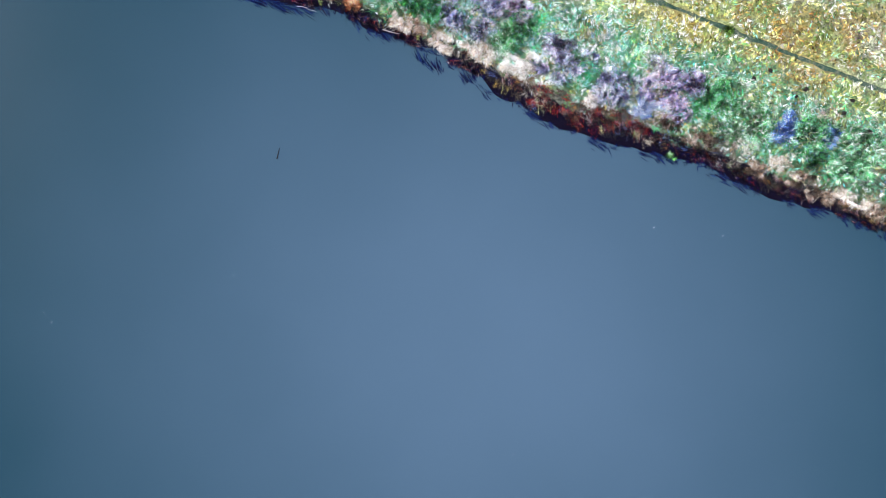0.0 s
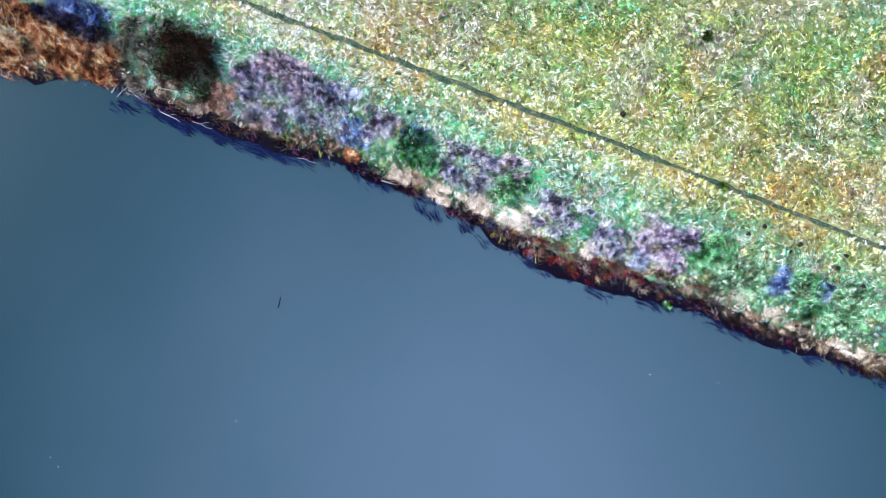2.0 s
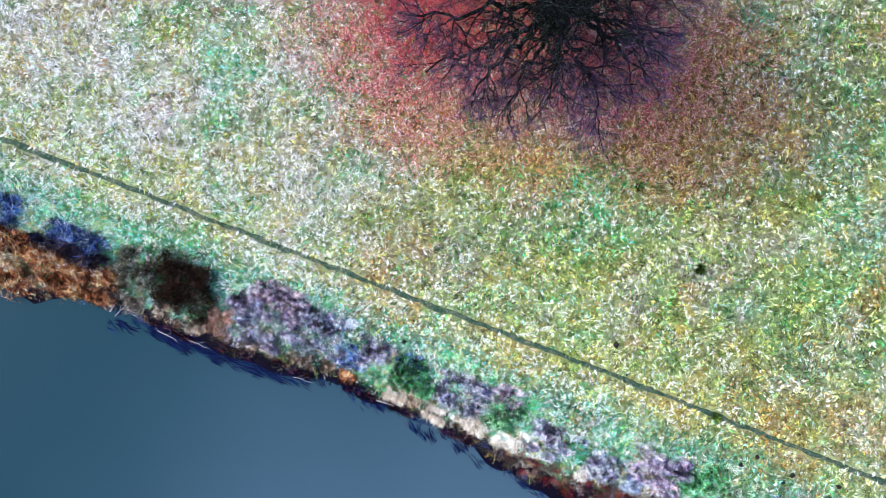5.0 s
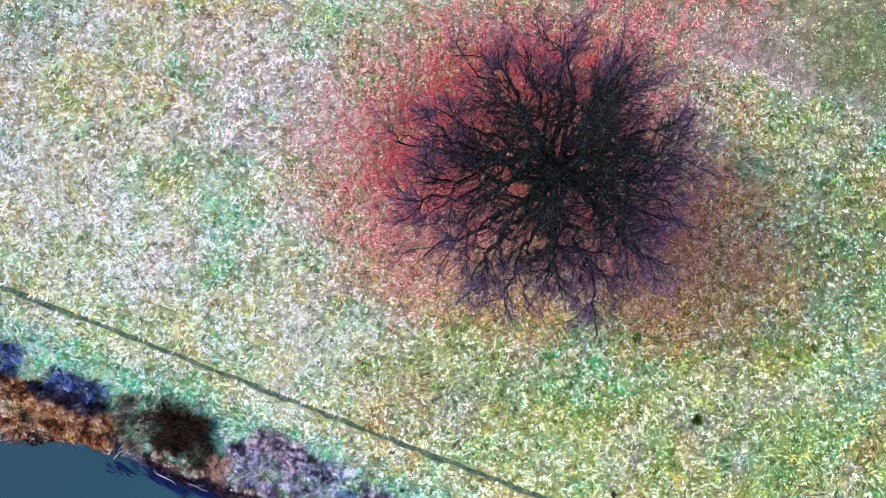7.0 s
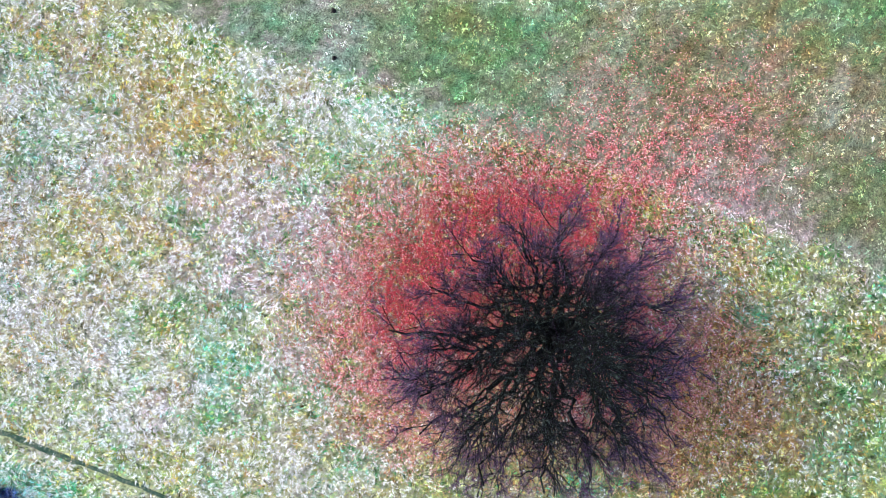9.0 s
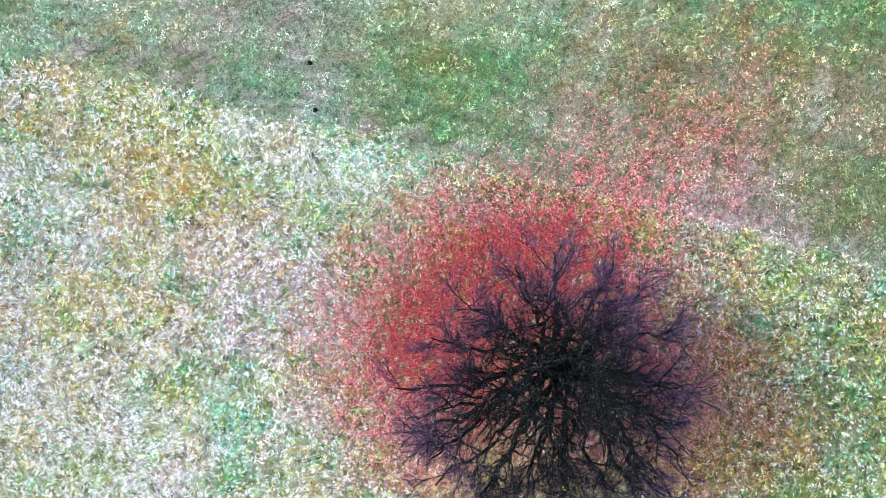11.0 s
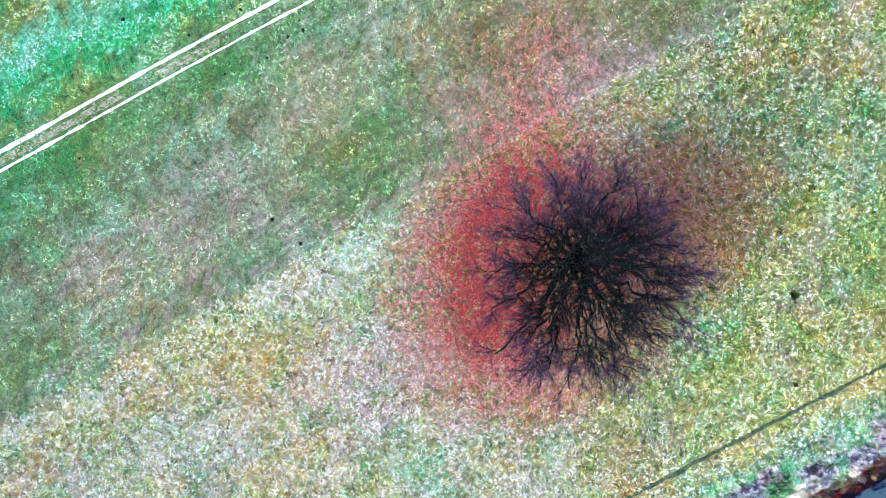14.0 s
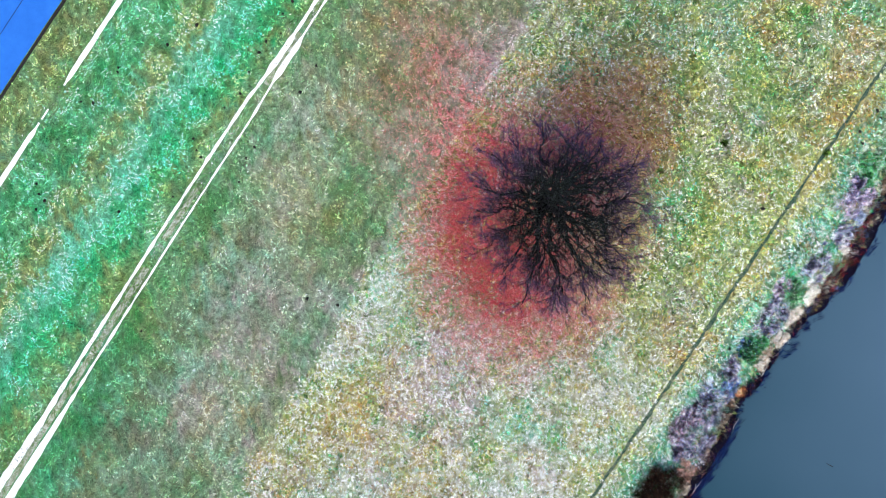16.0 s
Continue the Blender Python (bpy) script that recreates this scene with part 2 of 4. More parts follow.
# patches where one colour of the palette is commoner: place, radius, colour, amount
WEST_PATCHES = [(-14.2, -2.5, 2.6, 4, 1.0), (-25.0, 0.0, 3.4, 1, 1.1), (-22.3, 10.6, 5.5, 6, 0.65), (-20.0, 9.5, 5.0, 1, 0.7), (-29.3, 14.5, 3.5, 6, 0.6), (-16.5, 6.2, 4.0, 7, 2.2), (-10.2, 4.2, 4.0, 7, 1.6), (-18.8, -6.9, 4.5, 0, 2.2), (-26, -5.7, 4.0, 0, 2.0), (-17.5, 15.2, 2.0, 0, 3.0), (-27.9, 14.0, 3.0, 2, 1.5), (-12.0, 15.0, 4.0, 0, 1.2), (-9.0, 14.5, 4.0, 4, 0.9), (-20.0, 15.5, 4.0, 4, 0.5), (-20.0, 15.0, 4.0, 2, 0.6), (-6.0, -9.0, 5.0, 0, 1.4), (-28.0, 6.0, 7.0, 0, 1.2)]
BANK_PATCHES = [(1.3, -11.9, 3.0, 6, 1.0), (1.3, -13.3, 3.0, 6, 0.5), (9.7, -14.3, 3.0, 1, 1.8), (19.0, -13.4, 3.0, 1, 1.3), (28.0, -12.6, 4.0, 6, 1.0), (14.0, -7.5, 5.0, 2, 0.8)]
EAST_PATCHES = [(10.5, -3.3, 2.4, 11, 2.0), (8.9, -5.9, 2.5, 3, 1.0), (-1.2, -2.2, 3.0, 6, 1.0), (7.4, -2.2, 2.6, 6, 1.4), (14.5, 2.2, 3.0, 6, 1.5), (18.8, 5.0, 4.5, 6, 1.3), (24.0, -0.7, 5.0, 2, 1.5), (27.5, 1.4, 3.0, 4, 1.0), (12.6, 16.2, 1.6, 7, 1.5), (16.3, 15.2, 1.8, 0, 0.8), (5.0, -4.6, 3.5, 2, 1.2), (15.5, 5.5, 5.0, 9, 0.5), (14.5, 8.0, 4.5, 6, 1.0), (24.0, 8.0, 8.0, 5, 0.5), (28.0, -6.0, 6.0, 5, 0.4)]


def litter(s, n):
    """How thickly fallen leaves lie at a place, 0 to 1, and how brown they are."""
    turn = np.arctan2(n - 6.5, s - 1.5)
    r = np.hypot((s - 1.5) / 1.22, n - 6.5) / (1 + 0.30 * (waves(5 * np.cos(turn) + 9, 5 * np.sin(turn) + 9, 2.6, 77) - 0.5))
    core = 1 - smooth(2.5, 13.5, r)
    crimson = 0.55 * np.exp(-((s + 3.2) / 3.4) ** 2 - ((n - 6.0) / 4.0) ** 2) + 0.45 * np.exp(-((s - 1.5) / 5.5) ** 2 - ((n - 12.0) / 2.8) ** 2)
    north = 0.40 * (0.3 + 1.2 * waves(s, n * 0.06, 0.55, 93) ** 1.5) * np.exp(-((s - 6 - 0.3 * (n - 14)) / 6) ** 2) * smooth(8, 14, n) * (1 - smooth(17, 30, n))
    east = 0.42 * np.exp(-((s - 14) / 4.6) ** 2 - ((n - 6) / 5.2) ** 2)
    brown = np.clip(smooth(10.5, 17, s - 0.35 * (n - 7)) + smooth(2.6, -1.0, n) * smooth(-4, 5, s), 0, 1)
    return np.clip(0.72 * core + crimson + north + east, 0, 1), brown


def grass_weights(s, n):
    """How likely each colour of PALETTE is at a place."""
    a, b, c, d = (1.25 * (waves(s, n, 2.2, i) * 0.4 + waves(s, n, 0.9, i + 60) * 0.25 + waves(s, n, 0.28, i + 140) * 0.35) - 0.12 for i in range(4))
    a, b, c, d = a.clip(0, 1), b.clip(0, 1), c.clip(0, 1), d.clip(0, 1)
    big = waves(s, n, 8, 6)
    w = np.zeros((len(s), len(PALETTE)))
    bank = 1 - smooth(-15.5, -13.0, n)
    bright = 1 - smooth(-16, -4, n)
    w[:, 0] = 1.9 * a ** 1.5 + 0.45 * bright
    w[:, 1] = 1.85 * b ** 2.3 + 0.5 * bright * (1 - bank)
    w[:, 2] = 2.3 * c ** 2 + 0.5 * bright * (1 - bank)
    w[:, 3] = 2.6 * d ** 3 + 0.5 * bank
    w[:, 4] = 1.2 * (1 - b) ** 2 * big + 1.6 * bank
    w[:, 5] = 0.45
    w[:, 6] = 0.7 * smooth(0.55, 0.85, waves(s, n, 1.8, 9)) + 0.15 * (1 - smooth(-14, 2, s)) * (1 - bank)
    w[:, 7] = 0.8 * smooth(0.5, 0.8, waves(s, n, 3, 12)) + 0.1 * bank + 0.4 * (1 - smooth(-14, 2, s)) * (1 - bank)
    w[:, 8] = 0.3 * bank * smooth(0.5, 0.8, waves(s, n, 2, 15))
    w[:, 10] = 0.10
    w[:, 11] = 0.55 * smooth(0.6, 0.9, waves(s, n, 1.6, 18)) + 0.5 * bank
    ragged = 0.1 + 1.8 * waves(s, n, 1.1, 70) * (0.4 + 1.2 * waves(s, n, 0.5, 71))
    for ps, pn, r, i, amount in WEST_PATCHES + BANK_PATCHES + EAST_PATCHES:
        w[:, i] += amount * ragged * np.exp(-((s - ps) ** 2 + (n - pn) ** 2) / r ** 2)
    cover, brown = litter(s, n)
    w[:, [0, 4]] *= (1 - 0.7 * cover)[:, None]
    w[:, [2, 3, 11]] *= (1 - 0.55 * cover)[:, None]
    w[:, 5] += 0.4 * cover
    w[:, 7] += 0.4 * cover * (1 - brown)
    w[:, 9] += 0.8 * cover
    w[:, 6] += 0.7 * cover * brown
    w[:, 2] += 0.5 * cover * brown
    return w ** 1.35


WEST_PASTURE = [(-18, 25.8, 5, 6, 0.2), (-18, 26.6, 2.6, 7, 1.0), (-22, 22.5, 4, 7, 0.5), (-31, 23.7, 1.2, 0, 0.9), (-32.9, 26.4, 0.7, 11, 5.0), (-31, 23.7, 3, 7, 0.4), (-15, 20.2, 2.5, 7, 1.2), (-36, 28, 6, 10, 0.4), (-24, 21, 4, 7, 0.8), (-8, 30, 4, 0, 0.6), (-40, 20, 5, 5, 0.6)]
EAST_PASTURE = [(0, 30.8, 3, 0, 1.2), (13, 18.2, 2.8, 7, 2.6), (8, 26, 8, 6, 0.35), (8, 26, 8, 7, 0.4), (8, 24, 7, 9, 0.6), (6, 20, 4, 6, 0.4), (6, 20, 4, 7, 0.7), (18, 22, 6, 9, 0.45), (18, 22, 6, 7, 0.35), (21, 21, 6, 5, 0.9), (14, 24, 7, 5, 0.4), (2, 21, 3, 0, 0.5)]


def pasture_weights(s, n):
    w = np.zeros((len(s), len(PALETTE)))
    line = 12 * np.exp(-((n - 17.55 - 0.3 * (waves(s, 0 * s, 1.5, 96) - 0.5)) / 0.25) ** 2) * (0.12 + smooth(9, 11, s) * (1 - smooth(18, 20.5, s)))
    n = n + 1.6 * (waves(s, n, 0.8, 95) - 0.5) + rng.normal(0, 0.6, len(n))
    field = 1 - smooth(33, 37, n)
    a, b, c = waves(s * 0.25, n, 1.6, 31), waves(s * 0.4, n, 4, 33), waves(s, n, 2.5, 36)
    shift = 1.6 * (waves(s, 0 * n, 6, 38) - 0.5)
    lane = n + shift * 0.5
    mint = np.exp(-((lane - 42.0) / 1.1) ** 2) * (0.35 + 1.1 * waves(s * 0.5, n, 2.2, 46))
    speck = smooth(46.0, 47.0, lane) * (1 - smooth(51.0, 51.8, n))
    green = np.exp(-((lane - 40.4) / 2.2) ** 2) + 0.6 * speck
    brown = np.exp(-((lane - 44.9) / 0.9) ** 2) + 0.8 * np.exp(-((n - 37.2) / 0.7) ** 2)
    verge = smooth(51.5, 53, n)
    w[:, 0] = 0.3 * a ** 2 * field + 0.02 + 0.5 * mint + 0.25 * speck
    w[:, 1] = 0.15 * b * field + 0.5 * brown + 0.35 * verge
    w[:, 2] = 0.5 * c + 0.5 * (1 - field) + 0.4 * brown
    w[:, 3] = 0.7 + 0.5 * (1 - field) * (1 - brown).clip(0, 1) + 2.6 * speck + 1.5 * np.exp(-((n - 33.3) / 0.9) ** 2)
    w[:, 4] = (0.9 - 0.5 * smooth(-8, 8, s)) * waves(s, n, 3, 42) + 7.0 * mint + 1.6 * speck * smooth(0.5, 0.8, waves(s, n, 0.8, 110))
    w[:, 5] = 0.8 * field + 0.45 * (1 - field) + 1.2 * verge + 0.6 * brown
    w[:, 6] = 0.8 * b ** 2 * field + 0.3 * brown + 0.3 * verge
    w[:, 7] = 0.6 * field * smooth(0.45, 0.8, b) * a + (1.2 + 4 * np.exp(-((s - 12.5) / 4) ** 2)) * np.exp(-((n - 17.3 - 0.03 * s) / 0.5) ** 2)
    w[:, 10] = 0.12 + 0.2 * smooth(0.6, 0.9, waves(s, n, 1.2, 44))
    w[:, 11] = 0.35 * waves(s, n, 4, 45) * field + 6.5 * green * (1 - field) * (1 - 0.5 * mint) * (1 - 0.5 * speck)
    west = 1 - smooth(-14, -7, s)
    hem = west * np.exp(-((n - 32.4) / 1.7) ** 2)
    w[:, 3] += 0.9 * hem
    w[:, 11] += 0.5 * hem
    w[:, 5] += 1.3 * west * np.exp(-((n - 28.8) / 1.0) ** 2)
    for ps, pn, r, i, amount in WEST_PASTURE + EAST_PASTURE:
        w[:, i] += amount * np.exp(-((s - ps) ** 2 / 2 + (n - pn) ** 2) / r ** 2) * (0.5 + waves(s, n, 1.3, 47))
    for i in range(len(PALETTE)):
        w[:, i] *= 0.15 + 2.6 * waves(s, n, 0.30 + 0.04 * i, 120 + i) ** 2
    w[:, 7] += line + 0.45 * west * np.exp(-((n - 24) / 4) ** 2)
    return w


def herb_weights(s, n):
    """The tangle on the bank itself, browner and darker towards the water."""
    w = np.zeros((len(s), len(PALETTE)))
    kinds = [(1.3, 2, 1.0), (2.0, 3, 0.7), (1.5, 3, 1.0), (1.6, 2, 1.4), (1.8, 1.5, 1.2), (1.1, 1, 0.6), (1.0, 3, 0.5), (1.7, 2, 0.5), (1.2, 3, 0.7), (0.9, 3, 0.3), (1.1, 1.5, 1.8), (1.4, 2, 1.7)]
    for i, (size, power, amount) in enumerate(kinds):
        w[:, i] = amount * waves(s, n, size, 50 + i) ** power
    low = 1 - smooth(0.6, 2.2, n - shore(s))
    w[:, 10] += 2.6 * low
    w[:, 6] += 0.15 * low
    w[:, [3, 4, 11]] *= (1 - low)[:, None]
    return w


def local_mean(weights):
    return weights @ np.asarray(PALETTE) / weights.sum(1, keepdims=True)


def turf_tint(s, n):
    """The colour of the turf: long grass, pasture or bank."""
    s, n = s.ravel() + rng.normal(0, 0.3, s.size), n.ravel() + rng.normal(0, 0.35, s.size)
    bank = (1 - smooth(-15.2, -14.0, n))[:, None]
    mown = smooth(16.2, 17.4, n - 0.03 * s)[:, None]
    # Colours are scaled down for the shade beneath the blades.
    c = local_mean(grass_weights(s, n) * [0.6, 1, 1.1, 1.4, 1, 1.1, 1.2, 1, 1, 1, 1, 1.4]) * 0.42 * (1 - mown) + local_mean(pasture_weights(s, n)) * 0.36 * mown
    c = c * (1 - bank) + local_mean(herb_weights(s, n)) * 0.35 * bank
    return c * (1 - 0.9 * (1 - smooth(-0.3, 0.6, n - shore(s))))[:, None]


# ---- ground, water, tracks and road ----
def lines(*spans):
    return np.unique(np.concatenate([np.arange(a, b + 1e-6, d) for a, b, d in spans]).round(3))


def sheet(name, ss, ns, z_of, mat, tint_of=None):
    s, n = np.meshgrid(ss, ns, indexing="ij")
    x, y = world_xy(s, n)
    v = np.stack([x, y, z_of(s, n)], -1).reshape(-1, 3)
    b = len(ns)
    i, j = np.meshgrid(np.arange(len(ss) - 1), np.arange(b - 1), indexing="ij")
    q = np.stack([i * b + j, (i + 1) * b + j, (i + 1) * b + j + 1, i * b + j + 1], -1).reshape(-1)
    ob = array_mesh(name, v, q, np.full(len(q) // 4, 4), tint_of(s, n) if tint_of else None, mat)
    ob.data.shade_smooth()
    return ob


FAR_OUT = [(-3000, -600, 600), (-600, -100, 50), (100, 600, 50), (600, 3000, 600)]
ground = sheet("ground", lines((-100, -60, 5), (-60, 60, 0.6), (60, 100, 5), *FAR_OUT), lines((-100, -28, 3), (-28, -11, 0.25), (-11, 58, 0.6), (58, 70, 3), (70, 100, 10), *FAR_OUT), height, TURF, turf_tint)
tagged(ground, "grassy ground sloping down to a river bank", "ground", kind="structure")
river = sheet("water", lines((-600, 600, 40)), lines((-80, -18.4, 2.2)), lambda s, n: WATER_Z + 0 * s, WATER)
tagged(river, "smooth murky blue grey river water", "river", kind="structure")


def ribbon(name, mat, s0, s1, mid, half, lift, label, category, step=0.4, wobble=0.15, gaps=()):
    """A worn strip along the river's direction with uneven edges, slightly raised at its middle."""
    ss = np.arange(s0, s1, step)
    m = mid(ss) if callable(mid) else mid + 0 * ss
    h = half(ss) if callable(half) else half + 0 * ss
    verts, faces = [], []
    for k, (s, c, w) in enumerate(zip(ss, m, h)):
        a = w * (1 + wobble * 2 * (float(waves(s, 3.0, 0.7, 1)) - 0.5)) + 0.012 * rng.normal()
        b = w * (1 + wobble * 2 * (float(waves(s, 9.0, 0.7, 4)) - 0.5)) + 0.012 * rng.normal()
        a, b = max(a, 0.03), max(b, 0.03)
        for n, up in ((c - a, -0.02), (c - a * 0.5, lift), (c + b * 0.5, lift), (c + b, -0.02)):
            x, y = world_xy(s, n)
            verts.append((float(x), float(y), float(height(s, n)) + up))
        if k and not any(g0 < s < g1 for g0, g1 in gaps):
            faces += [(4 * k - 4 + i, 4 * k + i, 4 * k + 1 + i, 4 * k - 3 + i) for i in range(3)]
    return tagged(mesh_object(name, verts, faces, mat), label, category, kind="structure")


ribbon("footpath", TROD, -60, 60, lambda s: -12.6 + 0.25 * (waves(s, 0 * s, 12, 2) - 0.5), 0.19, 0.04, "narrow trodden earth footpath along the bank", "path", step=0.2, wobble=0.55)
ribbon("track_rut", GRAVEL, -75, 70, lambda s: 36.0 + 0.018 * np.minimum(s + 10, 0) - 0.35 * smooth(-3, 3, s) + 0.2 * (waves(s, 0 * s, 9, 2) - 0.5), lambda s: 0.20 + 0.22 * smooth(0.5, 1.5, s) * (1 - smooth(4.5, 5.5, s)) + 0.26 * smooth(-33, -43, s) + 0.14 * (waves(s, 0 * s, 0.7, 61) - 0.5), 0.03, "pale gravel wheel rut in the pasture", "track")
ribbon("track_rut", GRAVEL, -75, 70, lambda s: 34.6 + 0.018 * np.minimum(s + 10, 0) + 0.35 * smooth(-5, 3, s) + 0.2 * (waves(s, 0 * s, 9, 5) - 0.5), lambda s: 0.14 + 0.24 * smooth(0.5, 1.5, s) * (1 - smooth(4.5, 5.5, s)) + 0.30 * smooth(-33, -43, s) + 0.16 * (waves(s, 0 * s, 0.7, 62) - 0.5), 0.03, "pale gravel wheel rut in the pasture", "track")
MIDDLE = noise_material("grey_gravel", [(0.42, (0.04, 0.085, 0.02)), (0.5, (0.16, 0.17, 0.11)), (0.61, (0.37, 0.37, 0.34))], 0.8, size2=0.12)
ribbon("track_middle", MIDDLE, -75, 70, lambda s: 35.3 + 0.018 * np.minimum(s + 10, 0), 0.38, 0.02, "grey gravel and grass between the wheel ruts", "track", gaps=[(-21, -18), (-12, 0), (6, 14), (24, 40)])
ribbon("side_track", GRAVEL, -70, 70, lambda s: 52.0 + 0.2 * (waves(s, 0 * s, 9, 7) - 0.5), lambda s: 0.32 - 0.2 * smooth(-17, -16, s) * (1 - smooth(-11, -10, s)), 0.03, "narrow white gravel track beside the road", "track", gaps=[(-15.5, -14.9), (-13.9, -10.9)])


# Near-black strip laid over the paler ground along the waterline.
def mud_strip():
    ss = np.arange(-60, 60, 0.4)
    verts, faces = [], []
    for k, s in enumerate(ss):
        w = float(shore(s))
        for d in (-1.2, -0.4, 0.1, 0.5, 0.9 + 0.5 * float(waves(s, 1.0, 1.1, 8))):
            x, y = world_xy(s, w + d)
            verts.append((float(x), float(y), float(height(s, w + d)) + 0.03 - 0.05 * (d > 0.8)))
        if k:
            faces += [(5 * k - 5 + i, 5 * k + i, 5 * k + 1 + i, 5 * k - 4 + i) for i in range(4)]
    tagged(mesh_object("mud_bank", verts, faces, MUD, smooth_shade=True), "near-black mud along the waterline", "mud", kind="structure")


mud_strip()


def road():
    ss, ns = np.arange(-300, 301, 4.0), np.array([56.75, 56.95, 58.5, 60.0, 61.5, 63.0, 63.2])
    up = np.array([-0.05, 0.10, 0.13, 0.15, 0.13, 0.10, -0.05])
    ob = sheet("road", ss, ns, lambda s, n: up[None, :] + 0 * s, ASPHALT)
    tagged(ob, "smooth blue grey asphalt road", "road", kind="structure")
    seam = sheet("road_seam", ss, np.array([59.97, 60.05]), lambda s, n: 0.156 + 0 * s, TAR)
    tagged(seam, "dark tar seam along the road", "road seam", kind="structure")
    edge = sheet("road_edge", ss, np.array([56.3, 56.5, 56.74]), lambda s, n: np.array([-0.06, 0.05, 0.03])[None, :] + 0 * s, SOIL)
    tagged(edge, "dark earth verge edging the asphalt", "verge", kind="structure")


road()

# ---- loose gravel between and beside the ruts ----
def loose_gravel():
    k = 2400
    s = rng.uniform(-56, 30, k)
    n = np.where(rng.random(k) < 0.45, rng.normal(35.2, 0.33, k), np.where(rng.random(k) < 0.6, np.where(rng.random(k) < 0.5, 35.9, 34.6) + rng.normal(0, 0.28, k), 52 + rng.normal(0, 0.3, k)))
    keep = waves(s, n, 1.4, 80) > 0.42
    s, n = s[keep], n[keep]
    x, y = world_xy(s, n)
    turn = rng.uniform(0, 2 * math.pi, len(s))
    way = np.stack([np.cos(turn), np.sin(turn), 0.05 + 0 * s], 1)
    tint = mixed([(0.5, 0.5, 0.49), (0.26, 0.27, 0.25), (0.12, 0.13, 0.10)], [0.4, 1, 0.8], len(s))
    ob = blades("loose_gravel", np.stack([x, y, height(s, n) + 0.06], 1), way, rng.uniform(0.06, 0.18, len(s)), rng.uniform(0.06, 0.14, len(s)), 0.0, tint, SHOOTS)
    tagged(ob, "loose pale gravel scattered along the track", "gravel", kind="stuff")


loose_gravel()

# ---- grass ----
TREE_S, TREE_N = 4.64, 6.41


def scatter(s0, s1, n0, n1, per_metre):
    k = int((s1 - s0) * (n1 - n0) * per_metre)
    return rng.uniform(s0, s1, k), rng.uniform(n0, n1, k)


def lay_grass(name, s, n, each, room, length, width, lean, weights, label, depth=1.0, droop=0.25, swirl=3.0, plain=False, contrast=0.8, calm=0.25, bias=0.0, wild=0.3, grain=0.5, fleck=0.17, blotch=2.2, vivid=1.13):
    """Tufts at the places given: the blades of a tuft share its colour, its lightness and the way it leans."""
    k = len(s)
    hue = mixed(PALETTE, weights, k, 0.15, calm)
    grey = hue.mean(1, keepdims=True)
    hue = np.repeat(((grey + vivid * (hue - grey)).clip(0.004, None) * depth * np.exp(contrast * (rng.normal(0, grain, k) + blotch * (waves(s, n, fleck, 99) - 0.5) + bias))[:, None]).clip(0.006, 0.76), each, 0)
    turn = np.repeat(4 * math.pi * waves(s, n, swirl, 21) + rng.normal(0, 0.9, k), each) + rng.normal(0, wild, k * each)
    s, n = np.repeat(s, each) + rng.normal(0, room, k * each), np.repeat(n, each) + rng.normal(0, room, k * each)
    k = k * each
    x, y = world_xy(s, n)
    z = height(s, n) - 0.02
    up = rng.normal(lean, 0.2, k).clip(0.05, 1.5)
    way = np.stack([np.cos(turn), np.sin(turn), up], 1)
    ob = blades(name, np.stack([x, y, z], 1), way, length * rng.uniform(0.6, 1.4, k), width * rng.uniform(0.6, 1.4, k), droop, hue, GRASS, plain=plain)
    return tagged(ob, label, "grass", kind="stuff")


def rough_place(s, n):
    """Where the long grass grows: off the footpath, short of the mown edge."""
    edge = 16.7 + 0.03 * s + 1.2 * (waves(s, n, 1.6) - 0.5) + 0.35 * rng.normal(size=len(s))
    return (n > shore(s) + 0.6) & (n < edge) & (np.abs(n + 12.6 - 0.25 * (waves(s, 0 * s, 12, 2) - 0.5)) > 0.22 + 0.17 * rng.random(len(s)))


s, n = scatter(-48, 44, -19.5, 18.3, 42)
keep = rough_place(s, n)
s, n = s[keep], n[keep]
cover, _ = litter(s, n)
lay_grass("rough_grass", s, n, 8, 0.034, 0.30, 0.040, 0.40, grass_weights(s, n), "long tufted winter grass in straw, yellow and green", plain=True, contrast=1.42, calm=0.08, grain=0.30, blotch=3.3, wild=0.22, fleck=0.145, swirl=2.0, bias=0.03 + 0.16 * (1 - smooth(-8, 2, s)) + 0.25 * smooth(-2, 3, n) * (1 - smooth(-14, -8, s)) + 0.41 * smooth(-13, -11, n) * (1 - smooth(-4, 2, n)) * (1 - smooth(-8, 0, s)) - 0.1 * cover + 0.5 * (1 - smooth(-14, -7, n)) * (1 - 0.9 * smooth(18, 30, s)) - 0.25 * smooth(20, 30, s) * (1 - smooth(-10, -5, n)) + 0.5 * smooth(11.5, 14.5, n) * (1 - smooth(-10, -2, s)))
# Shade low between the tufts is put into this layer's darker colour.
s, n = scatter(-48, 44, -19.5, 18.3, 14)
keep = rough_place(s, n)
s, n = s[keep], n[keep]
lay_grass("grass_undergrowth", s, n, 8, 0.12, 0.28, 0.055, 0.7, grass_weights(s, n) * [0.4, 1.1, 1.2, 1.8, 1.1, 1.2, 1.2, 0.8, 1, 1, 1, 1.8], "short grass filling in between the tufts, darkened for the shade there", depth=0.26, plain=True, contrast=0.9, calm=0.0, fleck=0.3, bias=0.4 * (1 - smooth(-8, 2, s)))


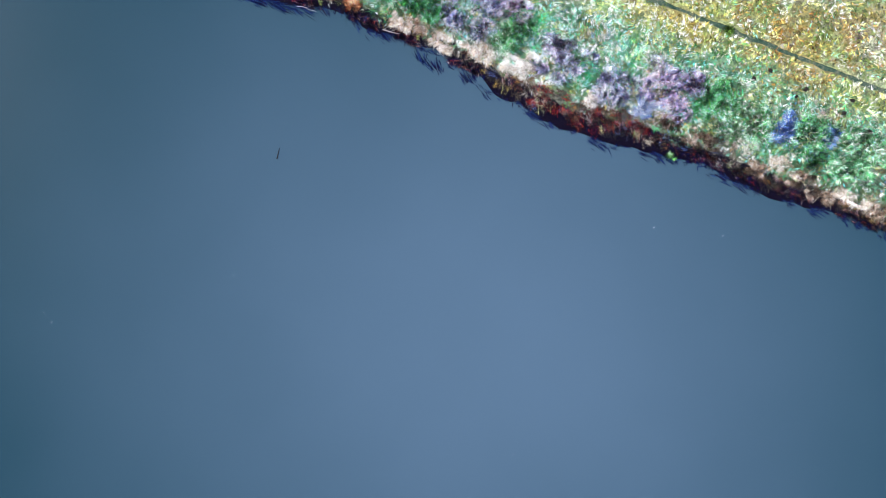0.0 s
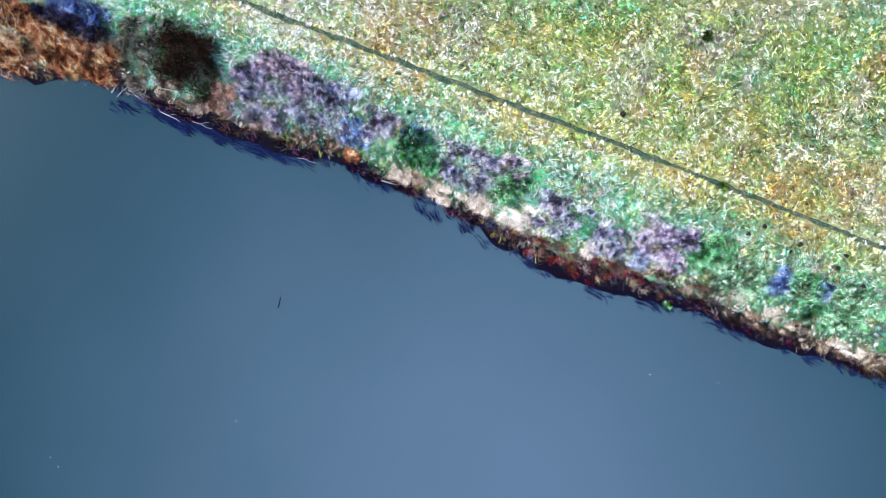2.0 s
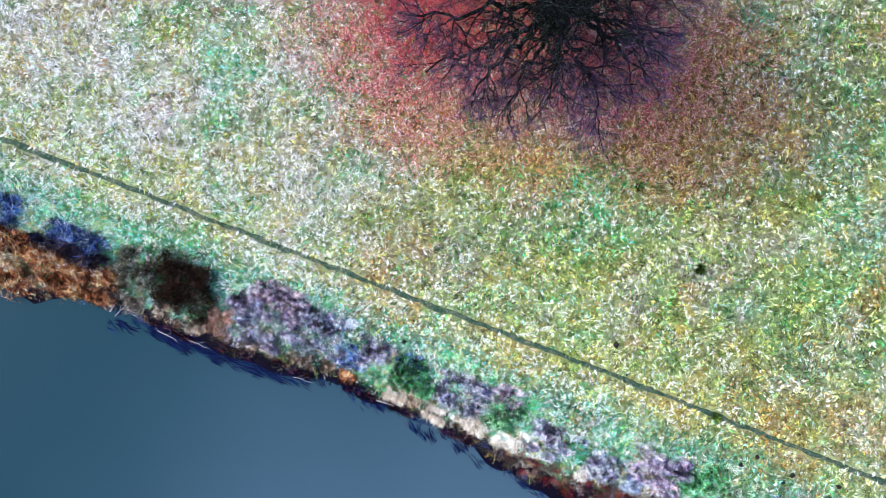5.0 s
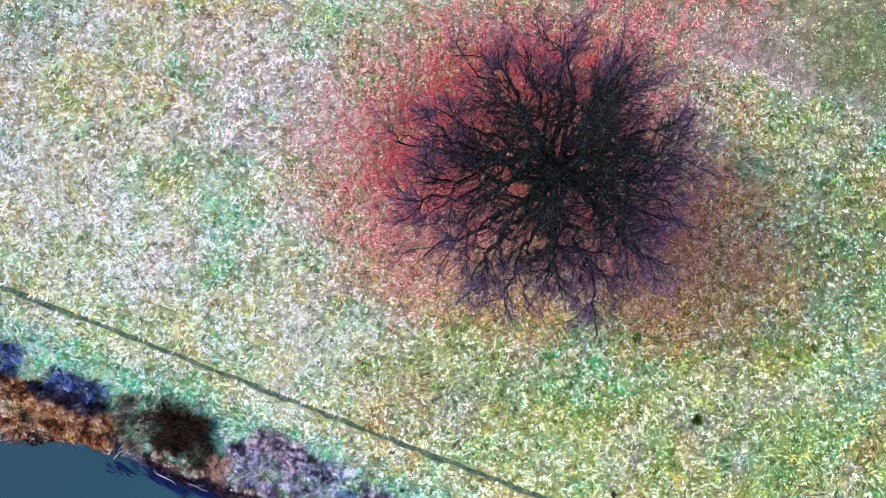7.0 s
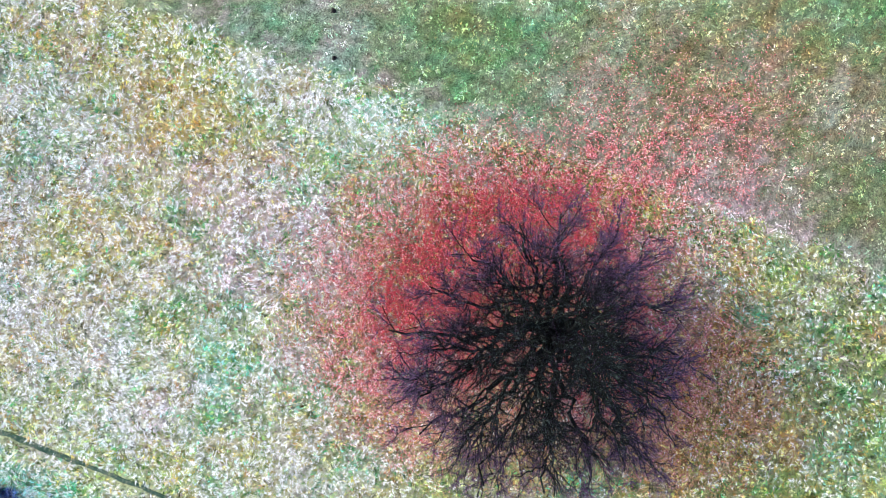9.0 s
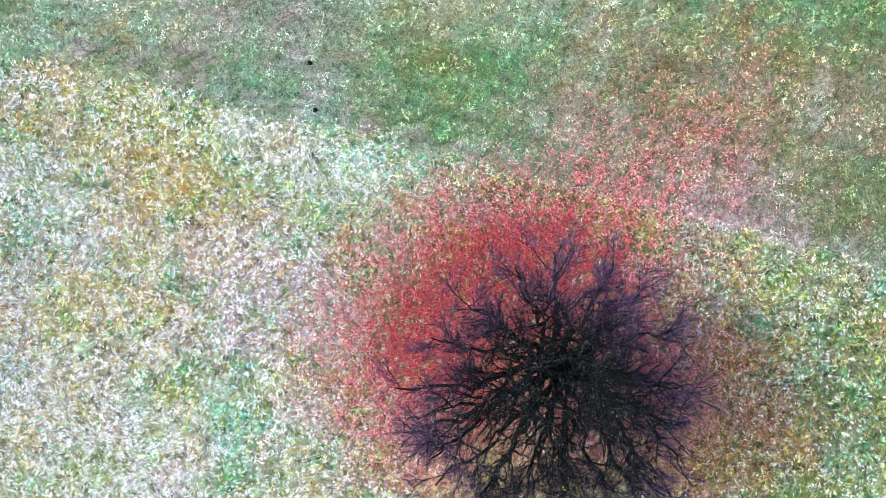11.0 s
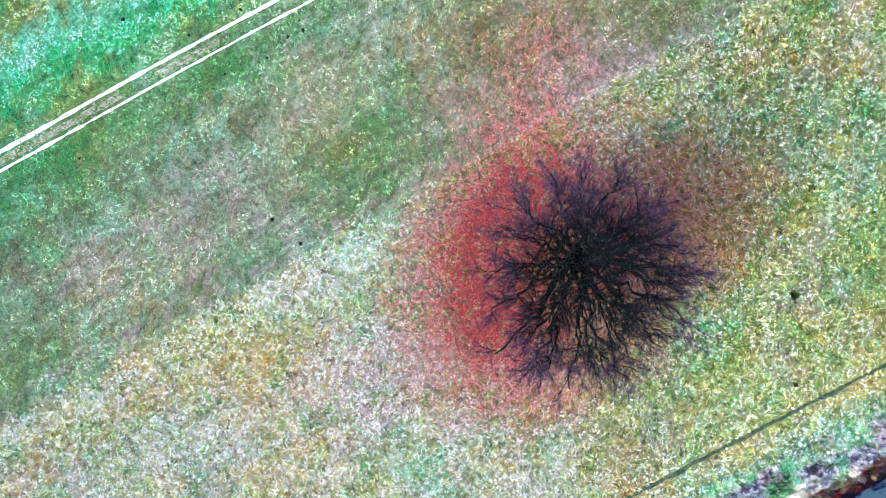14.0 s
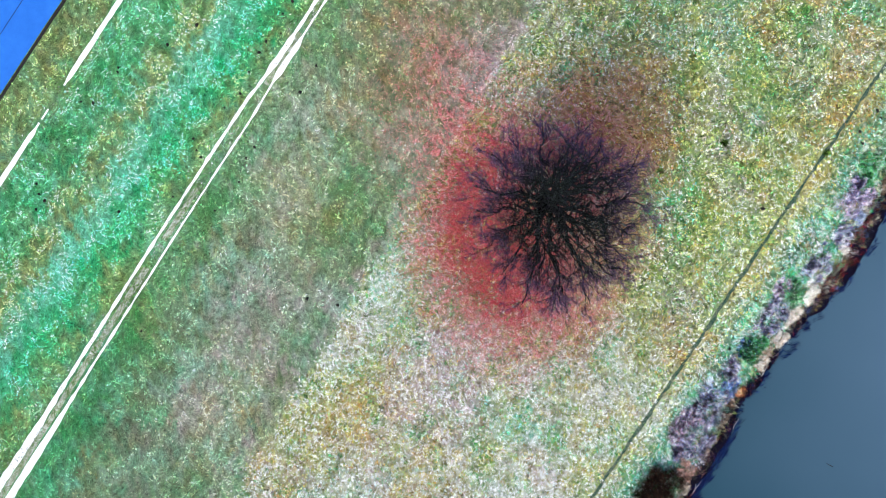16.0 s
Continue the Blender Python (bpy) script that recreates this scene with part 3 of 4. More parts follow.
s, n = scatter(-58, 34, 16.0, 56.3, 34)
keep = (n > 16.6 + 0.03 * s + 0.9 * (waves(s, n, 1.6) - 0.5)) & (np.abs(n - 36.0 - 0.018 * np.minimum(s + 10, 0) + 0.35 * smooth(-3, 3, s)) > 0.22) & (np.abs(n - 34.6 - 0.018 * np.minimum(s + 10, 0) - 0.35 * smooth(-5, 3, s)) > 0.18) & (np.abs(n - 52.0) > 0.36)
s, n = s[keep], n[keep]
streak = (1 - smooth(32, 34, n)) * (3.6 * (waves(s * 0.10, n, 0.5, 88) - 0.5) + 2.2 * (waves(s, n * 0.12, 0.5, 87) - 0.5) * np.exp(-((s - 5) / 9) ** 2) + 2.4 * (waves(s, n, 1.1, 86) - 0.5))
streak = streak.clip(-1.6, 0.3) + (smooth(35, 37, n) * (6 * (waves(s * 0.5, n, 0.9, 85) - 0.5) + 5 * (waves(s, n, 0.42, 84) - 0.5))).clip(-2.4, 0.9) + 0.58 * smooth(37.5, 39, n) * (1 - smooth(50, 52, n))
lay_grass("pasture_grass", s, n, 5, 0.045, 0.19, 0.062, 0.5, pasture_weights(s, n), "short grazed pasture grass, dull green with pale streaks", depth=0.74, plain=True, contrast=0.95, calm=0.82, bias=streak + 0.10 + 0.15 * (1 - smooth(-16, -6, s)) * (1 - smooth(21, 25, n)), grain=0.2, fleck=0.21, blotch=2.2, vivid=1.05)

# ---- fallen leaves under the tree ----
def leaf_litter():
    k = 960000
    s, n = rng.uniform(-14, 23, k), rng.uniform(-6, 29, k)
    cover, brown = litter(s, n)
    clump = 0.15 + 2.2 * waves(s, n, 0.34, 90) ** 1.6 * (0.5 + waves(s, n, 2.4, 91))
    keep = rng.random(k) < 0.9 * cover ** 1.15 * clump
    s, n, k, cover, brown = s[keep], n[keep], int(keep.sum()), cover[keep], brown[keep]
    x, y = world_xy(s, n)
    z = height(s, n) + rng.uniform(0.10, 0.34, k) - 0.08 * smooth(15, 17, n)
    edge = 1 - smooth(0.35, 0.95, cover)
    # Shade under the crown, put in as more dark leaves.
    crown_shade = np.exp(-((s - TREE_S + 1.0) ** 2 + (n - TREE_N) ** 2) / 45)
    w = np.stack([(1.9 - 1.4 * edge) * (1 - 0.8 * brown), 1.1 - 0.7 * brown, (1.1 - 0.7 * edge) * (1 - 0.6 * brown) + 1.6 * crown_shade, 0.15 + 1.0 * edge - 0.5 * brown * edge, 0.15 + 1.5 * brown, 0.5 + 0.3 * brown], 1).clip(0.02, None)
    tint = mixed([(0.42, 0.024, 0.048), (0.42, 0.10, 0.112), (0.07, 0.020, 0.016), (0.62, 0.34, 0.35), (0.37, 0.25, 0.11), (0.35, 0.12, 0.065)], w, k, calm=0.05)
    turn = rng.uniform(0, 2 * math.pi, k)
    way = np.stack([np.cos(turn), np.sin(turn), rng.normal(0, 0.35, k)], 1)
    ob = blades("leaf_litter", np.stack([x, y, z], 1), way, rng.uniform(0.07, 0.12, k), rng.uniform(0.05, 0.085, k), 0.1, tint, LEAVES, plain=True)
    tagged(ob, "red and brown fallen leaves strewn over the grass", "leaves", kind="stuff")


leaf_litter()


# ---- the bare tree ----
def bare_tree():
    root = spot(TREE_S, TREE_N)
    tree = new("bare_tree")
    tree.location = root
    tagged(tree, "broad leafless tree with dark bark and purplish twigs", "tree")
    rnd = random.Random(7)
    top = Vector((0.15, 0.1, 3.2))
    trunk = [(0, 0, -0.3), (0.02, 0, 0.15), (0.05, 0.03, 0.9), (0.1, 0.05, 2.0), tuple(top), (0.2, 0.2, 4.4)]
    tubes("trunk", [(trunk, [0.85, 0.62, 0.48, 0.45, 0.47, 0.36])], BARK, 12, tree, "stout dark trunk")
    centre = Vector((-1.5, -0.4, 7.6))

    def dome(az, el):
        """A point of the crown's uneven outer surface."""
        bulge = 0.90 + 0.20 * float(waves(az * 2.2 + 20, el * 3, 1.0, 8)) + 0.12 * math.exp(-((az - 3.5) / 0.45) ** 2)
        flat, tall = 7.3 * bulge, 8.2 * bulge
        return centre + Vector((math.cos(az) * math.cos(el) * flat, math.sin(az) * math.cos(el) * flat, math.sin(el) * (tall if el > 0 else 3.5)))

    def run(a, b, steps, wander, r0, r1, lift):
        """A crooked way from a to b that first rises by lift."""
        a, b = Vector(a), Vector(b)
        off, pts, length = Vector((0, 0, 0)), [a], (b - a).length
        for i in range(1, steps + 1):
            k = i / steps
            off = off * 0.75 + Vector((rnd.gauss(0, 1), rnd.gauss(0, 1), rnd.gauss(0, 0.6))) * wander * length
            pts.append(a.lerp(b, k) + Vector((0, 0, lift * length * math.sin(math.pi * k))) + off * (1 - 0.3 * k))
        return pts, [r0 + (r1 - r0) * (i / steps) ** 0.8 for i in range(steps + 1)]

    def fork(points, radii, k, spread):
        i = min(int(k * (len(points) - 1)), len(points) - 2)
        f = k * (len(points) - 1) - i
        p = points[i].lerp(points[i + 1], f)
        d = (points[i + 1] - points[i]).normalized()
        out = Vector((p.x - centre.x, p.y - centre.y, (p.z - 5) * 0.8)).normalized()
        side = Vector((rnd.gauss(0, 1), rnd.gauss(0, 1), rnd.gauss(0, 0.7))).normalized()
        return p, (d * 0.7 + out * 0.5 + side * spread).normalized(), radii[i] * (1 - f) + radii[i + 1] * f

    limbs = [(2 * math.pi * (i + rnd.uniform(-0.2, 0.2)) / 17, rnd.uniform(-0.12, 0.25)) for i in range(17)]
    limbs += [(2 * math.pi * (i + 0.4 + rnd.uniform(-0.3, 0.3)) / 10, rnd.uniform(0.4, 0.8)) for i in range(10)]
    limbs += [(2 * math.pi * (i + 0.2 + rnd.uniform(-0.3, 0.3)) / 6, rnd.uniform(0.9, 1.2)) for i in range(6)] + [(0.7, 1.4)]
    for az, el in limbs:
        start = top + Vector((math.cos(az) * 0.2, math.sin(az) * 0.2, rnd.uniform(-0.5, 1.0)))
        end = dome(az, el)
        main = run(start, start.lerp(end, 0.93), 15, 0.025, rnd.uniform(0.17, 0.28) * (1.0 if el < 0.5 else 0.75), 0.042, 0.05)
        fine, ways, sizes = [], [], []
        limb = tubes("limb", [main], BARK, 6, tree)
        for _ in range(int(1.75 * (end - start).length)):
            k = rnd.uniform(0.22, 0.99)
            p, d, r = fork(*main, k, 1.25)
            second = run(p, p + d * rnd.uniform(1.6, 3.2) * (1.15 - 0.5 * k), 6, 0.045, min(r * 0.6, 0.085), 0.020, 0.04)
            runs = [second]
            for _ in range(6):
                p2, d2, r2 = fork(*second, rnd.uniform(0.2, 1.0), 1.1)
                third = run(p2, p2 + d2 * rnd.uniform(0.6, 1.4), 4, 0.06, min(r2 * 0.6, 0.024), 0.007, 0.03)
                runs.append(third)
                far = math.hypot(p2.x - centre.x, p2.y - centre.y)
                for _ in range(int((19 if far > 3.6 else 7) * (1 if el < 0.35 else 0.55))):
                    p3, d3, _ = fork(*third, rnd.uniform(0.1, 1.0), 0.9)
                    for _ in range(2):
                        q = (d3 + Vector((rnd.gauss(0, 0.45), rnd.gauss(0, 0.45), rnd.gauss(0.1, 0.4)))).normalized()
                        fine.append(p3), ways.append(q), sizes.append(rnd.uniform(0.3, 0.85))
            tubes("branch", runs, BARK, 5, limb)
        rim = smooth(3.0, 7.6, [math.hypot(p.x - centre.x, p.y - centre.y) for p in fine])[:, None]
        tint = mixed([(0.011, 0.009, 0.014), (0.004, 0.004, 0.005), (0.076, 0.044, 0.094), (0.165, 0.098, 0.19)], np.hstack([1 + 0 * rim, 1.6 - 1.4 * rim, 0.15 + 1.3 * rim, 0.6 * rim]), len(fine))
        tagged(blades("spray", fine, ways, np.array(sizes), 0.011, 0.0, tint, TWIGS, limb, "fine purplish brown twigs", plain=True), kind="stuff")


bare_tree()


# ---- bushes and clumps along the bank ----
def bush(name, s, n, rs, rn, tall, count, length, width, colours, weights, label, category="shrub", droop=0.1, stems=14, group="", lumps=5, comb=None, mottle=1.0, gain=0.0):
    """Many fine shoots over a few lumps, on stems that fan out from one root. comb: the way that all the shoots are laid."""
    thing = new(name)
    thing.location = spot(s, n)
    thing.rotation_euler = (0, 0, TURN)
    tagged(thing, label, category, group)
    lumps = 4 * lumps + 6
    lump = np.stack([rng.uniform(-0.8, 0.8, lumps) * rs, rng.uniform(-0.8, 0.8, lumps) * rn, rng.uniform(0.12, 0.42, lumps)], 1)
    pick = rng.integers(0, lumps, count)
    c = lump[pick]
    az, el = rng.uniform(0, 2 * math.pi, count), np.arcsin(rng.uniform(-0.1, 1, count))
    out = np.stack([np.cos(az) * np.cos(el), np.sin(az) * np.cos(el), np.sin(el)], 1)
    deep = rng.uniform(0.2, 1.0, count) ** 0.7
    near = 1 - 0.5 * np.hypot(c[:, 0] / rs, c[:, 1] / rn)
    size = np.stack([c[:, 2] * rs, c[:, 2] * rn, (0.25 + c[:, 2]) * tall * near], 1)
    p = np.stack([c[:, 0], c[:, 1], 0.12 * tall + 0 * az], 1) + out * size * deep[:, None]
    z0 = float(height(s, n))
    ps, pn = p[:, 0] + s, p[:, 1] + n
    p[:, 2] = p[:, 2].clip(0.02, None) + 0.9 * (height(ps, pn).clip(WATER_Z, None) - z0)
    if comb is None:
        way = out * [0.5, 0.5, 0.9] + rng.normal(0, 0.8, (count, 3)) + [0, 0, 0.3]
    else:
        way = np.asarray(comb, float) + rng.normal(0, 0.42, (count, 3))
    own = np.asarray(weights, float)[None, :] * rng.uniform(0.3, 1.7, (lumps, len(weights)))
    tint = mixed(colours, own[pick], count, 0.1) * np.exp(0.5 * mottle * rng.normal(-0.1, 1, (lumps, 1)))[pick]
    patches = mottle * (3.0 * (waves(ps, pn, 0.20, 130) - 0.5) + 1.6 * (waves(ps, pn, 0.6, 131) - 0.5)) - 0.25 + gain + rng.normal(0, 0.45, count)
    tint = (tint * np.exp(patches)[:, None]).clip(0.0015, 0.85)
    long = np.where(rng.random(count) < 0.06, 1.8, 1.0)
    blades("foliage", p, way, length * long * rng.uniform(0.5, 1.4, count), width * rng.uniform(0.6, 1.4, count), droop, tint, SHOOTS, thing, plain=True)
    for i in range(stems):
        e = p[rng.integers(0, count)]
        m = [e[0] * 0.4 + rng.normal(0, 0.08), e[1] * 0.4 + rng.normal(0, 0.08), e[2] * 0.55]
        tubes("stem", [([(rng.normal(0, 0.1), rng.normal(0, 0.1), -0.15), m, tuple(e)], [0.035, 0.02, 0.007])], BARK, 4, thing)
    return thing


# Near-black entries partly put the shade between shoots into the colours.
VIOLET = [(0.20, 0.25, 0.60), (0.40, 0.21, 0.32), (0.004, 0.005, 0.010), (0.60, 0.58, 0.76), (0.05, 0.15, 0.08), (0.32, 0.12, 0.07)]
LEAFY = [(0.04, 0.22, 0.04), (0.008, 0.03, 0.010), (0.13, 0.50, 0.22), (0.08, 0.12, 0.30), (0.80, 0.80, 0.72)]
SEDGE = [(0.85, 0.80, 0.70), (0.62, 0.42, 0.28), (0.20, 0.09, 0.06), (0.03, 0.016, 0.014)]
RUSSET = [(0.52, 0.13, 0.04), (0.66, 0.25, 0.11), (0.006, 0.003, 0.003), (0.74, 0.50, 0.34)]
NETTLE = [(0.03, 0.06, 0.24), (0.08, 0.17, 0.52), (0.003, 0.004, 0.012), (0.50, 0.58, 0.68)]
REED = [(0.34, 0.020, 0.012), (0.002, 0.002, 0.005), (0.34, 0.13, 0.08), (0.004, 0.004, 0.035), (0.55, 0.42, 0.40)]

for s, n, rs, rn, tall, w in [(-24.2, -20.3, 3.6, 2.3, 1.6, [1.3, 0.9, 1.7, 0.18]), (-18.6, -19.5, 3.1, 1.5, 1.5, [1.3, 0.9, 1.6, 0.18]), (-23.6, -18.6, 2.6, 0.9, 1.5, [0.7, 0.4, 2.6, 0.1])]:
    bush("russet_shrub", s, n, rs, rn, tall, 21000, 0.30, 0.024, RUSSET, w, "low spreading shrub with withered russet leaves at the water", droop=0.3, lumps=18, comb=(-0.35, 0.5, 0.55), mottle=1.6, gain=-0.05)
# Two added clumps of near-black shoots stand for dark gaps by the russet shrub.
bush("dark_clump", -19.2, -17.9, 3.0, 0.7, 1.2, 7000, 0.34, 0.03, [(0.008, 0.006, 0.010), (0.05, 0.03, 0.025), (0.02, 0.03, 0.09)], [2.4, 0.6, 0.5], "added near-black shoots for the dark gap behind the russet shrub", lumps=8)
bush("dark_clump", -16.3, -19.3, 1.3, 0.9, 0.9, 4000, 0.3, 0.024, [(0.008, 0.006, 0.008), (0.05, 0.03, 0.025), (0.16, 0.10, 0.08)], [2.4, 0.8, 0.25], "added near-black shoots for the dark gap at the russet shrub's end", lumps=4)
for s, n, rs, rn, tall in [(-24.4, -16.8, 1.8, 1.1, 0.9), (-19.0, -17.0, 2.2, 0.9, 0.9)]:
    bush("nettle_patch", s, n, rs, rn, tall, 6000, 0.34, 0.024, NETTLE, [1, 0.9, 1.3, 0.35], "patch of dark bluish dead nettle stalks on the bank", "nettles", droop=0.2, lumps=8, comb=(0.1, 0.6, 0.5))
bush("grey_shrub", -15.0, -17.4, 1.5, 2.1, 1.2, 8000, 0.26, 0.016, [(0.06, 0.07, 0.045), (0.22, 0.18, 0.15), (0.012, 0.015, 0.008), (0.42, 0.38, 0.38)], [1, 0.6, 1.6, 0.25], "grey green leafless shrub on the bank", lumps=7)
bush("dark_clump", -11.3, -17.2, 2.6, 2.2, 1.9, 15000, 0.34, 0.022, [(0.007, 0.005, 0.004), (0.035, 0.018, 0.011), (0.13, 0.065, 0.05)], [2.6, 1, 0.12], "dark brown leafless shrub on the bank", lumps=14, mottle=0.5)
bush("brown_scrub", -8.6, -18.6, 1.0, 1.2, 1.2, 5000, 0.26, 0.018, [(0.30, 0.14, 0.10), (0.48, 0.30, 0.26), (0.02, 0.012, 0.010)], [1, 0.7, 0.9], "pinkish brown dead scrub beside the dark shrub", lumps=5)
for s, n, rs, rn, tall, k, w, what in [(-6.0, -17.6, 2.5, 2.0, 1.6, 21000, [1.2, 0.7, 1.5, 0.55, 0.5, 0.3], "violet grey leafless bramble thicket on the bank"),
                                       (-5.2, -15.7, 2.4, 1.0, 1.2, 11000, [0.6, 1.4, 0.9, 0.5, 0.4, 0.8], "pinkish brown leafless bramble thicket on the bank"),
                                       (-2.2, -16.9, 2.6, 1.9, 1.5, 20000, [1.2, 0.6, 1.4, 0.5, 1.0, 0.25], "violet and green bramble thicket on the bank"),
                                       (1.8, -16.9, 1.3, 1.2, 1.1, 8000, [1.2, 0.8, 1.2, 0.6, 0.4, 0.2], "violet grey leafless bramble thicket on the bank"),
                                       (7.8, -17.3, 2.0, 1.4, 1.5, 13000, [1.3, 0.4, 2.6, 0.6, 0.2, 0.1], "dark purple leafless bramble thicket on the bank"),
                                       (10.5, -16.3, 1.2, 0.8, 0.9, 5000, [0.6, 1.3, 0.6, 0.8, 0.2, 0.3], "pinkish brown leafless bramble thicket on the bank"),
                                       (14.8, -18.1, 2.0, 1.4, 1.1, 13000, [1.1, 0.6, 1.2, 0.9, 0.7, 0.1], "violet grey leafless bramble thicket on the bank"),
                                       (18.2, -18.4, 1.5, 1.2, 1.1, 9000, [1.3, 0.5, 1.5, 0.8, 0.5, 0.1], "violet grey leafless bramble thicket on the bank"),
                                       (21.4, -17.3, 2.1, 1.7, 1.6, 17000, [1.5, 1.0, 1.1, 0.6, 0.1, 0.3], "violet grey leafless bramble thicket on the bank")]:
    bush("bramble", s, n, rs, rn, tall, k, 0.15, 0.020, VIOLET, w, what, lumps=7, mottle=1.25)
for s, n, rs, rn, tall, k, w, what in [(4.3, -17.2, 1.5, 1.2, 1.3, 9000, [0.9, 2.0, 0.2, 0.25, 0.05], "dark leafy green shrub on the river bank"),
                                       (5.3, -18.0, 1.0, 0.7, 0.9, 5000, [1.2, 0.6, 1.3, 0.1, 0.1], "low bright green leafy shrub on the bank"),
                                       (11.0, -17.6, 1.3, 1.3, 1.1, 8000, [0.9, 1.4, 0.4, 0.2, 0.25], "dark leafy green shrub on the river bank"),
                                       (24.0, -17.0, 0.9, 1.4, 0.9, 7000, [1.2, 0.6, 1.2, 0.15, 0.15], "low bright green leafy shrub on the bank"),
                                       (26.7, -17.4, 1.9, 1.4, 1.0, 12000, [0.9, 0.9, 0.9, 0.2, 0.7], "low green shrub mixed with pale dead herbs"),
                                       (30.9, -17.3, 1.5, 1.5, 1.0, 10000, [1.2, 1.2, 0.7, 0.4, 0.25], "dark leafy green shrub on the river bank"),
                                       (34.6, -17.0, 2.3, 1.6, 1.0, 13000, [0.9, 0.7, 1.0, 0.2, 0.7], "low green shrub mixed with pale dead herbs")]:
    bush("green_shrub", s, n, rs, rn, tall, k, 0.17, 0.028, LEAFY, w, what, lumps=6)
for s, n, rs, rn, w in [(0.2, -17.7, 1.5, 0.9, [1, 1.4, 0.8, 0.3]), (4.0, -16.3, 1.0, 0.5, [1, 0.8, 1.2, 0.3]), (20.5, -18.9, 1.0, 0.7, [0.3, 1.0, 0.5, 1.3]), (29.0, -16.9, 0.8, 1.1, [0.7, 1.5, 0.5, 0.4]), (31.8, -16.6, 0.6, 0.7, [0.7, 1.4, 0.8, 0.3])]:
    bush("nettle_patch", s, n, rs, rn, 0.8, 3600, 0.22, 0.020, NETTLE, w, "patch of bluish dead nettle stalks on the bank", "nettles", droop=0.2, lumps=5, gain=0.3)
for s, n, rs, rn, k, w in [(3.9, -19.1, 0.8, 0.55, 2200, [1.6, 1.0, 0.5, 0.4]), (5.1, -19.0, 0.7, 0.5, 1700, [0.7, 1.0, 1.0, 0.8]), (6.9, -19.4, 1.0, 0.55, 2600, [1.6, 0.7, 0.4, 0.2]), (9.2, -19.1, 1.4, 0.6, 3400, [2.0, 0.8, 0.5, 0.2]), (11.6, -19.2, 1.1, 0.6, 3200, [3.0, 0.4, 0.15, 0.1]),
                           (12.8, -18.6, 0.5, 0.6, 1500, [2.4, 0.2, 0.1, 0.3]), (17.2, -19.4, 0.45, 0.5, 1100, [2.0, 0.4, 0.2, 0.6]), (27.4, -18.7, 0.8, 0.45, 1600, [2.0, 0.4, 0.3, 0.3]), (29.9, -19.0, 0.7, 0.5, 1300, [2.0, 0.4, 0.3, 0.5]), (35.4, -19.3, 1.4, 0.45, 1900, [2.2, 0.6, 0.3, 0.2])]:
    bush("sedge_tussock", s, n, rs, rn, 0.7, k, 0.34, 0.018, SEDGE, w, "pale dead sedge tussock at the water's edge", "sedge", droop=0.5, stems=4, group="sedge tussocks along the shore", lumps=3, comb=(-0.1, -0.3, 0.8), mottle=0.5, gain=0.45 - 0.4 * (s > 25))
for s, n, rs, rn, w in [(-12.2, -19.4, 1.1, 0.8, [0.6, 1, 1, 1.6]), (-10.2, -19.7, 1.0, 0.6, [1.2, 1.1, 0.7, 0.9]), (-5.8, -19.4, 1.4, 0.5, [0.8, 1, 1, 1.2]), (-0.9, -18.9, 0.5, 0.6, [0.4, 1.3, 1, 0.8]), (-2.9, -19.1, 1.2, 0.5, [0.5, 1, 1, 1.6]), (24.8, -19.2, 1.5, 0.6, [0.8, 1, 1, 1.6]), (29.0, -19.7, 0.9, 0.5, [0.8, 1, 1, 1.2]),
                        (31.6, -19.4, 1.2, 0.6, [1, 1, 1, 1.4]), (33.5, -19.8, 0.9, 0.5, [0.8, 1, 1, 1.2]), (37.4, -19.2, 1.2, 0.9, [0.9, 1.2, 1, 0.8]), (-14.6, -19.6, 1.0, 0.5, [1.3, 0.6, 0.6, 0.8]), (22.2, -19.0, 1.0, 0.5, [0.5, 1, 1, 1.6])]:
    bush("sedge_tussock", s, n, rs, rn, 0.6, 2600, 0.28, 0.018, SEDGE, w, "brown dead sedge tussock at the water's edge", "sedge", droop=0.5, stems=4, group="sedge tussocks along the shore", lumps=4, comb=(0, -0.3, 0.7), gain=-0.7)
bush("sedge_tussock", 0.5, -19.2, 0.6, 0.4, 0.5, 1500, 0.26, 0.02, [(0.60, 0.16, 0.06), (0.75, 0.42, 0.24), (0.05, 0.015, 0.01)], [1.2, 0.8, 0.8], "orange brown dead sedge tussock at the water's edge", "sedge", droop=0.5, stems=3, group="sedge tussocks along the shore", lumps=3)
for s, n, rs, rn in [(12.6, -20.2, 1.4, 0.5), (14.8, -20.3, 1.8, 1.0), (17.2, -20.3, 1.8, 1.2), (19.8, -20.0, 1.7, 0.8), (22.6, -20.2, 1.6, 0.5), (25.4, -20.2, 1.7, 0.5), (28.4, -20.3, 1.6, 0.4), (31.4, -20.2, 1.6, 0.4), (36.6, -20.3, 2.0, 0.4), (1.6, -19.8, 1.4, 0.35), (-7.2, -20.3, 1.6, 0.4), (-3.4, -20.0, 1.8, 0.35), (-11.6, -20.5, 2.0, 0.4), (4.6, -19.9, 1.0, 0.3), (8.6, -20.2, 1.4, 0.3)]:
    red = 1.3 if 13 < s < 21 else 0.12
    bush("withered_reeds", s, n, rs, rn, 0.30, 2600, 0.42, 0.014, REED, [red, 2.2, 0.12, 1.2, 0.05], "dark withered reeds fallen at the water's edge", "reeds", droop=0.6, stems=3, group="withered reeds along the shore", lumps=6, comb=(0.7, -0.25, 0.15), mottle=0.7, gain=-0.25)

